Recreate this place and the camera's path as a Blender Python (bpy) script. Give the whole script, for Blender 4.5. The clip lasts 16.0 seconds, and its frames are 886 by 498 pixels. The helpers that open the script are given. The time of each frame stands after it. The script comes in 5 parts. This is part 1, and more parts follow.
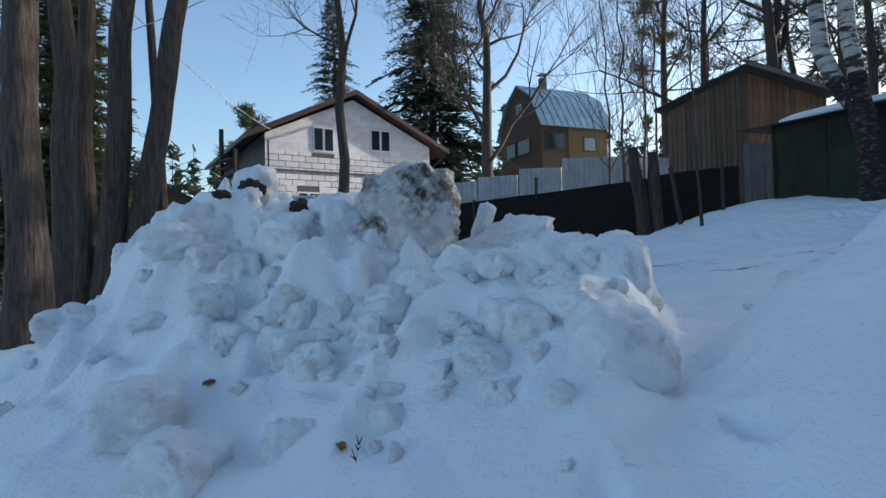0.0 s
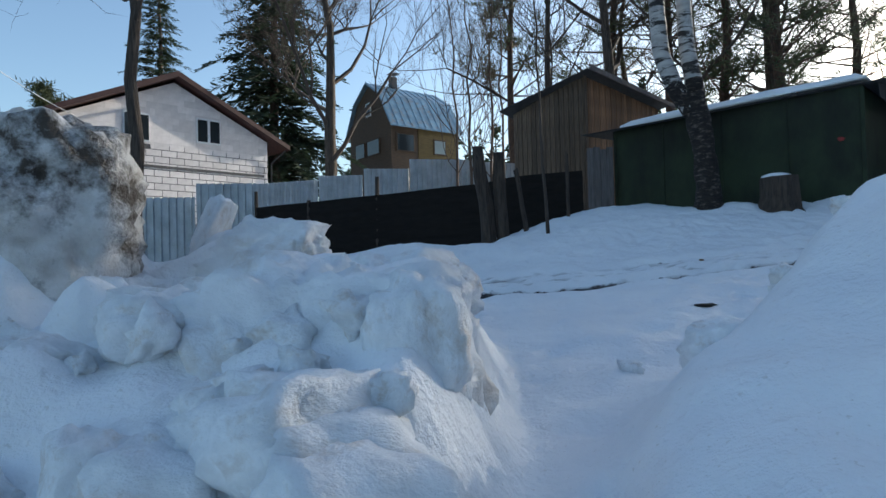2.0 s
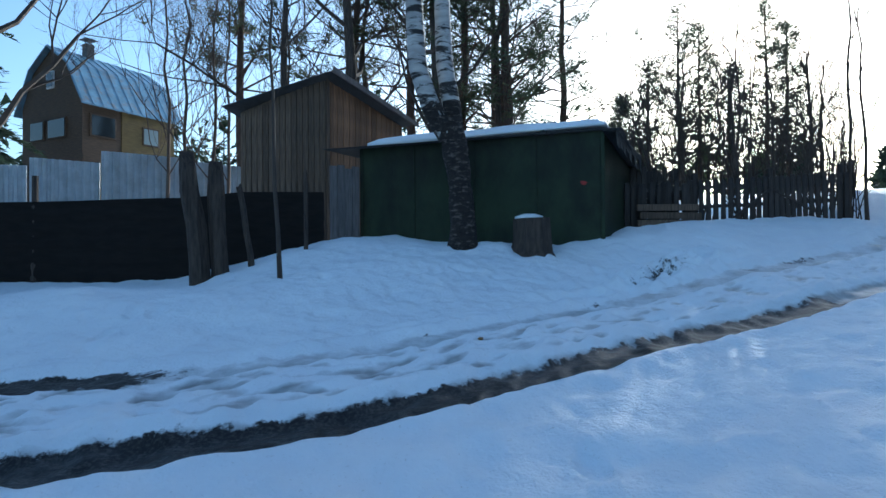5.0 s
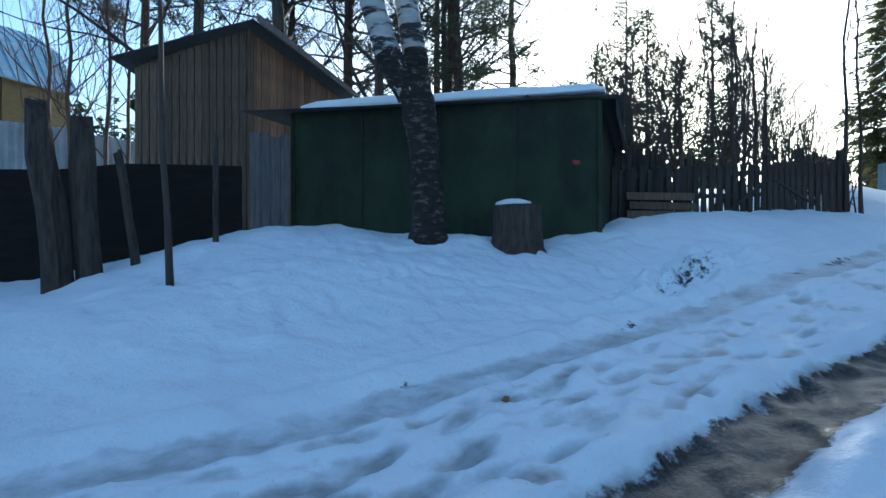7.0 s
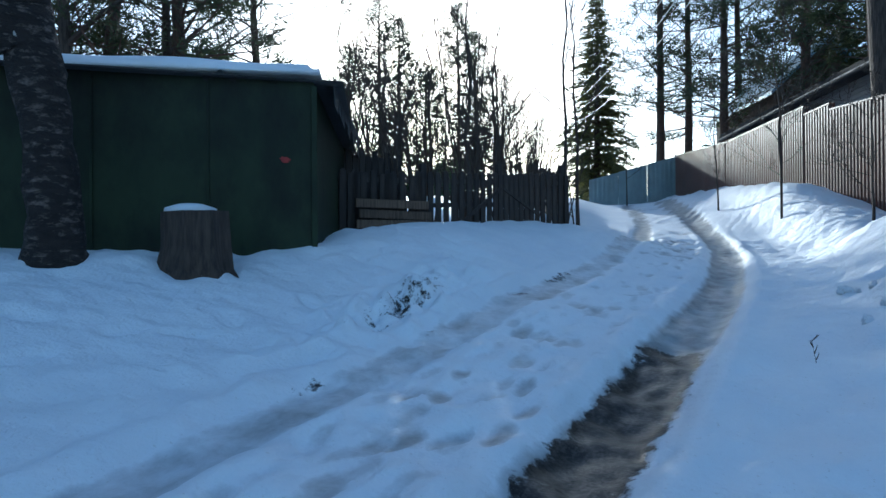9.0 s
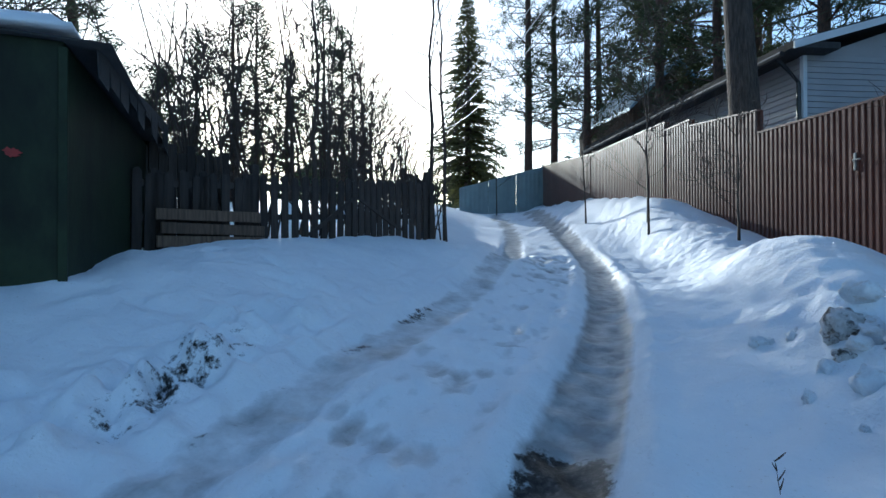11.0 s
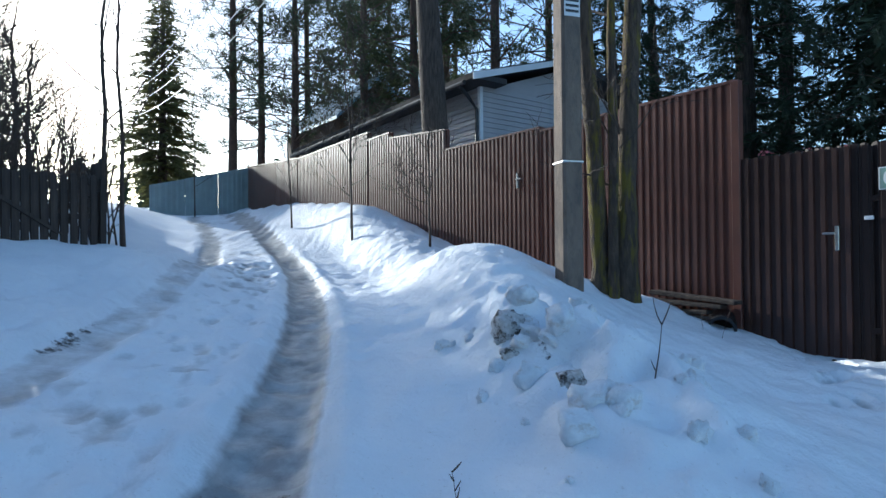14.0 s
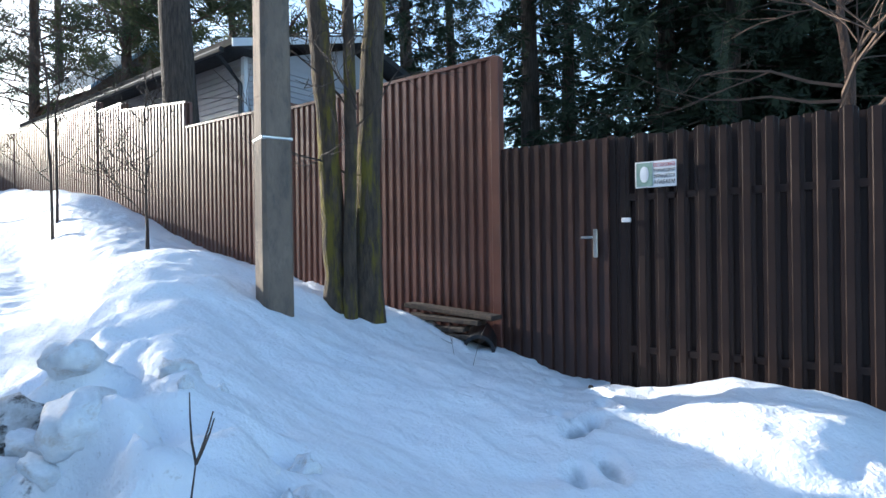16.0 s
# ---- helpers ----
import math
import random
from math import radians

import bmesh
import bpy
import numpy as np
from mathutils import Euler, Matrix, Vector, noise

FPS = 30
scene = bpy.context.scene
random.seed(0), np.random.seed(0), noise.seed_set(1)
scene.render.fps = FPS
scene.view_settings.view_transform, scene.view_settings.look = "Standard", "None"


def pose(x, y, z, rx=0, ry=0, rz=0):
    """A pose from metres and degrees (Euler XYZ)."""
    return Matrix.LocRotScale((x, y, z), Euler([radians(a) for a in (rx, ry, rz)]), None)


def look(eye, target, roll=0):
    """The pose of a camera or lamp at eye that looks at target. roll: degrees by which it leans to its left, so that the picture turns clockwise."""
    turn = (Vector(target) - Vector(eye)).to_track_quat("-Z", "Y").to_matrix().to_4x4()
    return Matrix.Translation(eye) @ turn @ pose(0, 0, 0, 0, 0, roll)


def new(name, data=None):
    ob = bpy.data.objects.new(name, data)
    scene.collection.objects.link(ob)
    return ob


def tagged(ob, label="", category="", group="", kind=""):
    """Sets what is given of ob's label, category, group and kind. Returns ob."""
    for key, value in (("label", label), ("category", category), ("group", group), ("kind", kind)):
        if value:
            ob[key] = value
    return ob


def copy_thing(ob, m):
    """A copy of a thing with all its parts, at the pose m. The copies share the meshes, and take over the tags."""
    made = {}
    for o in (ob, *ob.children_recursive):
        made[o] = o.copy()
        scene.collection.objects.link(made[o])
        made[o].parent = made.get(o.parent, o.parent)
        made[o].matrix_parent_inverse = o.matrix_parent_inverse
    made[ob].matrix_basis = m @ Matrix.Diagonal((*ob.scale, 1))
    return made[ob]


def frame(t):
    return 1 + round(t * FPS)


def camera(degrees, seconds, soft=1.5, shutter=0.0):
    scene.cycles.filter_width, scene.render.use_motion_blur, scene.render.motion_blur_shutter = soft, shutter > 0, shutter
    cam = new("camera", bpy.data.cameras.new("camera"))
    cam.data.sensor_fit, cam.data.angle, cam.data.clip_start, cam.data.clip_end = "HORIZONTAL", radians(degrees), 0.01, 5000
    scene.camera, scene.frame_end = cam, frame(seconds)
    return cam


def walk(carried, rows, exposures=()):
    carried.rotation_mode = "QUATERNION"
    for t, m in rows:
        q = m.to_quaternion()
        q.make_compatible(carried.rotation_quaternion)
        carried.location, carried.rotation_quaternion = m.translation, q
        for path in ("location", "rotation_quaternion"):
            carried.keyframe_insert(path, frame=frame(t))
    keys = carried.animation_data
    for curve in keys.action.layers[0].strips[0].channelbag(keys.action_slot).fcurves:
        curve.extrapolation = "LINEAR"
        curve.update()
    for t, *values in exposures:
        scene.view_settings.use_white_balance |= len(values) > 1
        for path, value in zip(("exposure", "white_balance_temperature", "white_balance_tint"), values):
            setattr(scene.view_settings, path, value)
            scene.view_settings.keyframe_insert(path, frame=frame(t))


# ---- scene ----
cam = camera(75.2, 16.0)
PATH = [
    (0, (3.863, 4.571, 2.331), (3.179, 6.45, 2.37), -1.4),
    (0.5, (3.902, 4.989, 2.397), (3.378, 6.918, 2.437), -1.4),
    (1, (3.871, 5.393, 2.468), (3.493, 7.356, 2.507), -1.3),
    (1.5, (3.882, 5.835, 2.508), (3.585, 7.813, 2.545), -1.4),
    (2, (3.925, 6.24, 2.444), (3.726, 8.23, 2.481), -1.5),
    (2.5, (3.844, 6.624, 2.603), (3.923, 8.622, 2.637), -1.4),
    (3, (3.941, 6.923, 2.739), (4.259, 8.897, 2.775), -1.3),
    (3.5, (3.928, 7.172, 2.932), (4.379, 9.119, 2.974), -1.0),
    (4, (4.006, 7.369, 3.012), (4.608, 9.276, 3.055), -1.2),
    (6.5, (4.257, 9.974, 3.082), (5.049, 11.811, 3.08), 0.1),
    (7, (4.492, 10.323, 3.11), (5.416, 12.097, 3.109), -0.0),
    (7.5, (4.771, 10.568, 3.198), (5.892, 12.224, 3.191), 0.0),
    (8, (5.092, 10.711, 3.263), (6.452, 12.178, 3.256), 0.1),
    (8.5, (5.483, 10.87, 3.243), (6.952, 12.226, 3.245), -0.2),
    (10.8, (7.153, 11.578, 3.491), (8.907, 12.537, 3.505), -0.2),
    (11, (7.26, 11.622, 3.509), (9.04, 12.533, 3.526), -0.2),
    (11.5, (7.365, 11.659, 3.566), (9.263, 12.287, 3.591), 0.2),
    (12, (7.377, 11.665, 3.577), (9.346, 12.017, 3.612), 0.0),
    (12.5, (7.382, 11.671, 3.569), (9.376, 11.825, 3.607), -0.2),
    (13, (7.405, 11.677, 3.562), (9.404, 11.716, 3.598), -0.3),
    (13.5, (7.436, 11.683, 3.551), (9.435, 11.657, 3.583), -0.4),
    (14, (7.573, 11.574, 3.537), (9.573, 11.534, 3.563), -0.5),
    (14.5, (7.805, 11.356, 3.542), (9.805, 11.302, 3.563), -0.8),
    (15, (8.195, 11.084, 3.582), (10.187, 10.899, 3.596), -0.7),
    (15.5, (8.567, 10.704, 3.582), (10.52, 10.27, 3.588), -0.9),
    (16, (8.983, 10.344, 3.662), (10.876, 9.699, 3.66), -0.8),
]
walk(cam, [(t, look(e, g, r)) for t, e, g, r in PATH], [(0.0, 0.72, 6050, 6), (1.0, 0.7, 6200, 6), (1.75, 0.68, 6150, 6), (2.5, 0.75, 6000, 5), (4.0, 0.72, 5300, 2), (6.5, 0.98, 5100, 0), (7.5, 0.95, 5100, 0), (8.5, 0.76, 5050, 0), (11.0, 0.6, 5150, 2), (14.0, 0.92, 5350, 4), (15.0, 1.08, 5600, 5), (16.0, 1.62, 5850, 7)])

# ---- light ----
SUN_AZ, SUN_EL = radians(47.5), radians(15.7)
world = bpy.data.worlds.new("sky")
scene.world = world
world.use_nodes = True
wn = world.node_tree.nodes
sky = wn.new("ShaderNodeTexSky")
sky.sky_type, sky.sun_disc = "NISHITA", False
sky.sun_elevation, sky.sun_rotation = SUN_EL, SUN_AZ
sky.air_density, sky.dust_density, sky.ozone_density = 1.0, 1.5, 1.6
world.node_tree.links.new(sky.outputs["Color"], wn["Background"].inputs["Color"])
wn["Background"].inputs["Strength"].default_value = 0.15
sun = new("sun", bpy.data.lights.new("sun", "SUN"))
sun.data.energy, sun.data.angle, sun.data.color = 3.9, radians(0.6), (1.0, 0.9, 0.76)
SUN_DIR = Vector((math.sin(SUN_AZ) * math.cos(SUN_EL), math.cos(SUN_AZ) * math.cos(SUN_EL), math.sin(SUN_EL)))
sun.matrix_world = look((40, 40, 40), Vector((40, 40, 40)) - SUN_DIR)


# ---- materials ----
def material(name, color, rough=0.8, metal=0.0, dark=None, scale=6.0, stretch=(1, 1, 1), bump=0.3, grain=60.0, wear=None, wear_scale=1.5,
             spread=(0.35, 0.65), vary=0.0, spec=0.5, bump_dist=0.01, wear_spread=(0.5, 0.7)):
    """A node material: two colours mixed by noise, a second layer of wear, fine bump."""
    m = bpy.data.materials.new(name)
    m.use_nodes = True
    n, l = m.node_tree.nodes, m.node_tree.links
    b = n["Principled BSDF"]
    b.inputs["Roughness"].default_value, b.inputs["Metallic"].default_value = rough, metal
    b.inputs["Specular IOR Level"].default_value = spec
    tc, mp = n.new("ShaderNodeTexCoord"), n.new("ShaderNodeMapping")
    mp.inputs["Scale"].default_value = stretch
    l.new(tc.outputs["Object"], mp.inputs["Vector"])

    def noise_tex(s, detail=6.0, r=0.6):
        t = n.new("ShaderNodeTexNoise")
        t.inputs["Scale"].default_value, t.inputs["Detail"].default_value, t.inputs["Roughness"].default_value = s, detail, r
        l.new(mp.outputs["Vector"], t.inputs["Vector"])
        return t.outputs["Fac"]

    def ramp(fac, lo, hi):
        t = n.new("ShaderNodeMapRange")
        t.inputs["From Min"].default_value, t.inputs["From Max"].default_value = lo, hi
        l.new(fac, t.inputs["Value"])
        return t.outputs["Result"]

    def mix(fac, a, c):
        t = n.new("ShaderNodeMix")
        t.data_type = "RGBA"
        l.new(fac, t.inputs["Factor"])
        for sock, v in ((t.inputs["A"], a), (t.inputs["B"], c)):
            if isinstance(v, tuple):
                sock.default_value = (*v, 1)
            else:
                l.new(v, sock)
        return t.outputs["Result"]

    dark = dark or tuple(c * 0.7 for c in color)
    col = mix(ramp(noise_tex(scale), *spread), dark, color)
    if wear:
        col = mix(ramp(noise_tex(wear_scale, 8.0, 0.7), *wear_spread), col, wear)
    if vary:
        oi, hsv = n.new("ShaderNodeObjectInfo"), n.new("ShaderNodeHueSaturation")
        mr = n.new("ShaderNodeMapRange")
        mr.inputs["To Min"].default_value, mr.inputs["To Max"].default_value = 1 - vary, 1 + vary
        l.new(oi.outputs["Random"], mr.inputs["Value"])
        l.new(mr.outputs["Result"], hsv.inputs["Value"])
        l.new(col, hsv.inputs["Color"])
        col = hsv.outputs["Color"]
    l.new(col, b.inputs["Base Color"])
    if bump:
        bp = n.new("ShaderNodeBump")
        bp.inputs["Strength"].default_value, bp.inputs["Distance"].default_value = bump, bump_dist
        l.new(noise_tex(grain, 4.0), bp.inputs["Height"])
        l.new(bp.outputs["Normal"], b.inputs["Normal"])
    return m


def glass_mat():
    m = bpy.data.materials.new("window_glass")
    m.use_nodes = True
    b = m.node_tree.nodes["Principled BSDF"]
    b.inputs["Base Color"].default_value = (0.02, 0.025, 0.03, 1)
    b.inputs["Roughness"].default_value = 0.04
    return m


SNOW = material("snow", (0.86, 0.88, 0.90), 0.55, dark=(0.78, 0.80, 0.83), scale=2.2, grain=28, bump=0.35, bump_dist=0.03, spec=0.3)
ICE_SNOW = material("old_snow", (0.84, 0.86, 0.88), 0.42, dark=(0.72, 0.74, 0.76), scale=3.5, grain=16, bump=0.35, bump_dist=0.03, spec=0.4,
                    wear=(0.44, 0.35, 0.26), wear_scale=1.6, wear_spread=(0.52, 0.80))
DIRTY_SNOW = material("dirty_snow", (0.78, 0.77, 0.76), 0.55, dark=(0.55, 0.52, 0.48), scale=3.0, grain=20, bump=0.6, bump_dist=0.03,
                      wear=(0.06, 0.045, 0.032), wear_scale=1.3, wear_spread=(0.48, 0.60))
SOIL = material("soil", (0.055, 0.04, 0.028), 0.9, scale=14, bump=0.8, grain=40)
GARAGE_PAINT = material("garage_paint", (0.031, 0.045, 0.022), 0.62, dark=(0.019, 0.028, 0.015), scale=2.0, stretch=(1, 1, 0.5), wear=(0.012, 0.012, 0.010),
                        wear_scale=1.1, wear_spread=(0.46, 0.66), bump=0.2, grain=30, spec=0.2)
ROOF_FELT = material("roofing_felt", (0.045, 0.043, 0.042), 0.85, scale=9, bump=0.5, grain=70)
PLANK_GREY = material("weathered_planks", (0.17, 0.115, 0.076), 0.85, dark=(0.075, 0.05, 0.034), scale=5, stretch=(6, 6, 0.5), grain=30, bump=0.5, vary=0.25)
# brown shed planks with sunlight put into the lighter, more orange colour
PLANK_SUNLIT = material("sunlit_planks", (0.27, 0.14, 0.068), 0.8, dark=(0.11, 0.06, 0.035), scale=5, stretch=(6, 6, 0.5), grain=30, bump=0.5, vary=0.3)
PICKET_MAT = material("dark_pickets", (0.048, 0.037, 0.030), 0.85, dark=(0.025, 0.02, 0.017), scale=5, stretch=(6, 6, 0.6), grain=30, bump=0.4, vary=0.3)
BLACK_SHEET = material("black_sheet", (0.017, 0.013, 0.011), 0.75, dark=(0.010, 0.008, 0.007), scale=3, stretch=(1, 1, 4), bump=0.2, grain=20, spec=0.15)
BOARD_GREY = material("silver_grey_boards", (0.16, 0.14, 0.135), 0.9, dark=(0.09, 0.078, 0.074), scale=5, stretch=(6, 6, 0.5), grain=30, bump=0.5, vary=0.2)
POST_WOOD = material("old_post_wood", (0.082, 0.058, 0.043), 0.9, dark=(0.030, 0.022, 0.017), scale=6, stretch=(5, 5, 0.6), grain=25, bump=0.7)
BROWN_METAL = material("brown_profiled_sheet", (0.135, 0.054, 0.038), 0.32, dark=(0.10, 0.042, 0.030), scale=1.2, wear=(0.105, 0.055, 0.04), wear_scale=0.9,
                       wear_spread=(0.55, 0.8), bump=0.05, grain=20, spec=0.5)
GATE_METAL = material("dark_brown_slat", (0.034, 0.020, 0.016), 0.45, dark=(0.024, 0.014, 0.012), scale=1.5, bump=0.05, grain=20, spec=0.25)
LEAF_METAL = material("dark_brown_gate_sheet", (0.062, 0.030, 0.022), 0.36, dark=(0.045, 0.022, 0.017), scale=1.5, bump=0.05, grain=20, spec=0.45)
GREY_METAL = material("grey_profiled_sheet", (0.30, 0.36, 0.36), 0.5, dark=(0.22, 0.27, 0.27), scale=1.0, bump=0.1, grain=20)
ZINC = material("galvanised_sheet", (0.50, 0.53, 0.56), 0.45, metal=0.3, dark=(0.36, 0.38, 0.40), scale=2.0, bump=0.1, grain=30)
ROOF_BLUE = material("blue_grey_roof_sheet", (0.22, 0.36, 0.47), 0.4, metal=0.3, dark=(0.14, 0.24, 0.32), scale=1.6, wear=(0.25, 0.2, 0.16), wear_scale=3, bump=0.1)
BLOCK_MAT = material("aerated_block", (0.78, 0.73, 0.72), 0.9, dark=(0.68, 0.63, 0.62), scale=4, grain=40, bump=0.3, vary=0.1)
MORTAR = material("mortar", (0.13, 0.125, 0.125), 0.95, scale=8)
RED_ROOF = material("dark_red_trim", (0.065, 0.025, 0.022), 0.6, scale=4)
RED_TILE = material("red_roof_sheet", (0.30, 0.035, 0.03), 0.5, scale=4)
WHITE_PVC = material("white_window_frame", (0.75, 0.76, 0.77), 0.4, dark=(0.68, 0.69, 0.7), scale=2, bump=0.0)
GLASS = glass_mat()
DACHA_WALL = material("brown_clapboard", (0.12, 0.074, 0.043), 0.8, dark=(0.07, 0.045, 0.028), scale=3, stretch=(1, 1, 8), bump=0.3)
DACHA_YELLOW = material("yellow_boards", (0.185, 0.125, 0.042), 0.8, dark=(0.12, 0.08, 0.03), scale=3, stretch=(1, 1, 6), bump=0.3)
SIDING = material("grey_vinyl_siding", (0.42, 0.41, 0.42), 0.55, dark=(0.36, 0.35, 0.36), scale=1.0, bump=0.05)
CONCRETE = material("grey_concrete_pole", (0.225, 0.172, 0.13), 0.9, dark=(0.13, 0.10, 0.078), scale=4, stretch=(1, 1, 0.4), wear=(0.09, 0.08, 0.068), wear_scale=9, grain=60, bump=0.9)
STEEL = material("steel", (0.55, 0.55, 0.54), 0.3, metal=1.0, scale=10, bump=0.05)
BLACK_PLASTIC = material("black_pipe", (0.02, 0.02, 0.022), 0.4, scale=4, bump=0.0)
BARK_DARK = material("grey_brown_bark", (0.115, 0.088, 0.068), 0.95, dark=(0.042, 0.032, 0.026), scale=9, stretch=(3, 3, 0.35), grain=9, bump=1.0, bump_dist=0.06)
BARK_PINE = material("pine_bark", (0.13, 0.075, 0.05), 0.95, dark=(0.05, 0.036, 0.03), scale=8, stretch=(3, 3, 0.7), grain=18, bump=1.0, bump_dist=0.03)
BARK_MOSS = material("mossy_bark", (0.11, 0.08, 0.055), 0.95, dark=(0.045, 0.033, 0.025), scale=8, stretch=(3, 3, 0.6), wear=(0.16, 0.125, 0.018), wear_scale=2.4,
                     wear_spread=(0.49, 0.60), grain=22, bump=1.0, bump_dist=0.03)
BARK_BIRCH = material("birch_bark", (0.52, 0.49, 0.46), 0.8, dark=(0.36, 0.33, 0.31), scale=3, wear=(0.030, 0.025, 0.022), wear_scale=2.1, stretch=(1, 1, 4.5),
                      wear_spread=(0.50, 0.56), grain=18, bump=0.6, spread=(0.38, 0.62))
BARK_BIRCH_OLD = material("old_birch_bark", (0.034, 0.025, 0.020), 0.92, dark=(0.016, 0.012, 0.010), scale=6, wear=(0.17, 0.13, 0.11), wear_scale=9, stretch=(1.0, 1.0, 2.4),
                          wear_spread=(0.53, 0.66), grain=16, bump=1.0, bump_dist=0.05)
TWIG = material("bare_twigs", (0.075, 0.055, 0.042), 0.9, dark=(0.05, 0.037, 0.03), scale=3, bump=0)
TWIG_RED = material("reddish_twigs", (0.13, 0.085, 0.06), 0.9, dark=(0.09, 0.06, 0.045), scale=3, bump=0)
def needle_material(name, color, dark, through_light):
    """Needles: matt, letting part of the light from behind pass."""
    m = material(name, color, 0.8, dark=dark, scale=2.5, bump=0)
    n, l = m.node_tree.nodes, m.node_tree.links
    b, out = n["Principled BSDF"], n["Material Output"]
    tr, mx = n.new("ShaderNodeBsdfTranslucent"), n.new("ShaderNodeMixShader")
    l.new(b.inputs["Base Color"].links[0].from_socket, tr.inputs["Color"])
    mx.inputs["Fac"].default_value = through_light
    l.new(b.outputs["BSDF"], mx.inputs[1])
    l.new(tr.outputs["BSDF"], mx.inputs[2])
    l.new(mx.outputs["Shader"], out.inputs["Surface"])
    return m


NEEDLE_DARK = needle_material("spruce_needles", (0.045, 0.066, 0.034), (0.024, 0.038, 0.022), 0.3)
NEEDLE_PINE = needle_material("pine_needles", (0.085, 0.10, 0.045), (0.045, 0.058, 0.03), 0.35)
NEEDLE_YELLOW = needle_material("yellow_green_needles", (0.15, 0.145, 0.05), (0.08, 0.085, 0.035), 0.45)


# ---- mesh helpers ----
def mesh_of(name, verts, faces, mat, smooth=False):
    me = bpy.data.meshes.new(name)
    me.from_pydata([tuple(map(float, v)) for v in verts], [], [tuple(map(int, f)) for f in faces])
    me.materials.append(mat)
    if smooth:
        me.polygons.foreach_set("use_smooth", [True] * len(me.polygons))
    me.update()
    return me


def put_part(name, me, parent, label="", m=None):
    ob = new(name, me)
    ob.parent = parent
    if m is not None:
        ob.matrix_basis = m
    if label:
        tagged(ob, label)
    return ob


def part(name, bm, mat, parent, label="", m=None):
    me = bpy.data.meshes.new(name)
    bm.normal_update()
    bm.to_mesh(me)
    bm.free()
    me.materials.append(mat)
    return put_part(name, me, parent, label, m)


def thing(name, label, category, group="", m=None, kind=""):
    ob = tagged(new(name), label, category, group, kind)
    if m is not None:
        ob.matrix_basis = m
    return ob


def box(x0, x1, y0, y1, z0, z1, bevel=0.0, bm=None):
    bm = bm or bmesh.new()
    made = bmesh.ops.create_cube(bm, size=1.0)["verts"]
    bmesh.ops.transform(bm, verts=made, matrix=Matrix.Translation(((x0 + x1) / 2, (y0 + y1) / 2, (z0 + z1) / 2)) @ Matrix.Diagonal((x1 - x0, y1 - y0, z1 - z0, 1)))
    if bevel:
        es = list({e for v in made for e in v.link_edges})
        bmesh.ops.bevel(bm, geom=es, offset=bevel, segments=1, affect="EDGES")
    return bm


def prism(pts, y0, y1, bm=None):
    """A profile in x, z pulled from y0 to y1."""
    bm = bm or bmesh.new()
    a = [bm.verts.new((x, y0, z)) for x, z in pts]
    b = [bm.verts.new((x, y1, z)) for x, z in pts]
    bm.faces.new(a), bm.faces.new(b[::-1])
    for i in range(len(pts)):
        j = (i + 1) % len(pts)
        bm.faces.new((a[j], a[i], b[i], b[j]))
    bmesh.ops.recalc_face_normals(bm, faces=bm.faces)
    return bm


def tube(path, radii, sides=6, verts=None, faces=None):
    """A tapered tube along a path; appends to the lists."""
    verts = [] if verts is None else verts
    faces = [] if faces is None else faces
    start, n = len(verts), len(path)
    for i, p in enumerate(path):
        a, b = path[max(i - 1, 0)], path[min(i + 1, n - 1)]
        d = (Vector(b) - Vector(a)).normalized()
        u = d.orthogonal().normalized() if abs(d.z) < 0.95 else (Vector((1, 0, 0)) - d * d.x).normalized()
        v = d.cross(u)
        for k in range(sides):
            t = 2 * math.pi * k / sides
            verts.append(Vector(p) + radii[i] * (math.cos(t) * u + math.sin(t) * v))
    for i in range(n - 1):
        for k in range(sides):
            a, b = start + i * sides + k, start + i * sides + (k + 1) % sides
            faces.append((a, b, b + sides, a + sides))
    faces.append(tuple(start + k for k in range(sides))[::-1])
    faces.append(tuple(start + (n - 1) * sides + k for k in range(sides)))
    return verts, faces


def along(a, b):
    """A pose at a whose x axis runs level towards b."""
    return pose(a[0], a[1], a[2] if len(a) > 2 else 0, 0, 0, math.degrees(math.atan2(b[1] - a[1], b[0] - a[0])))


# ---- ground ----
def lattice(seed, size=256):
    return np.random.default_rng(seed).random((size, size))


LAT = [lattice(k) for k in range(6)]


def vnoise(x, y, freq, seed=0):
    """Smooth value noise in -1..1."""
    a, b = x * freq + 37.7, y * freq + 11.3
    i, j = np.floor(a).astype(int), np.floor(b).astype(int)
    u, v = a - i, b - j
    u, v = u * u * (3 - 2 * u), v * v * (3 - 2 * v)
    t = LAT[seed % 6]
    g = lambda p, q: t[p % 256, q % 256]
    return 2 * ((g(i, j) * (1 - u) + g(i + 1, j) * u) * (1 - v) + (g(i, j + 1) * (1 - u) + g(i + 1, j + 1) * u) * v) - 1


def step(x, a, b):
    t = np.clip((x - a) / (b - a), 0, 1)
    return t * t * (3 - 2 * t)


def bell(x, y, cx, cy, sx, sy, turn=0.0):
    c, s = math.cos(radians(turn)), math.sin(radians(turn))
    dx, dy = x - cx, y - cy
    return np.exp(-0.5 * (((c * dx + s * dy) / sx) ** 2 + ((-s * dx + c * dy) / sy) ** 2))


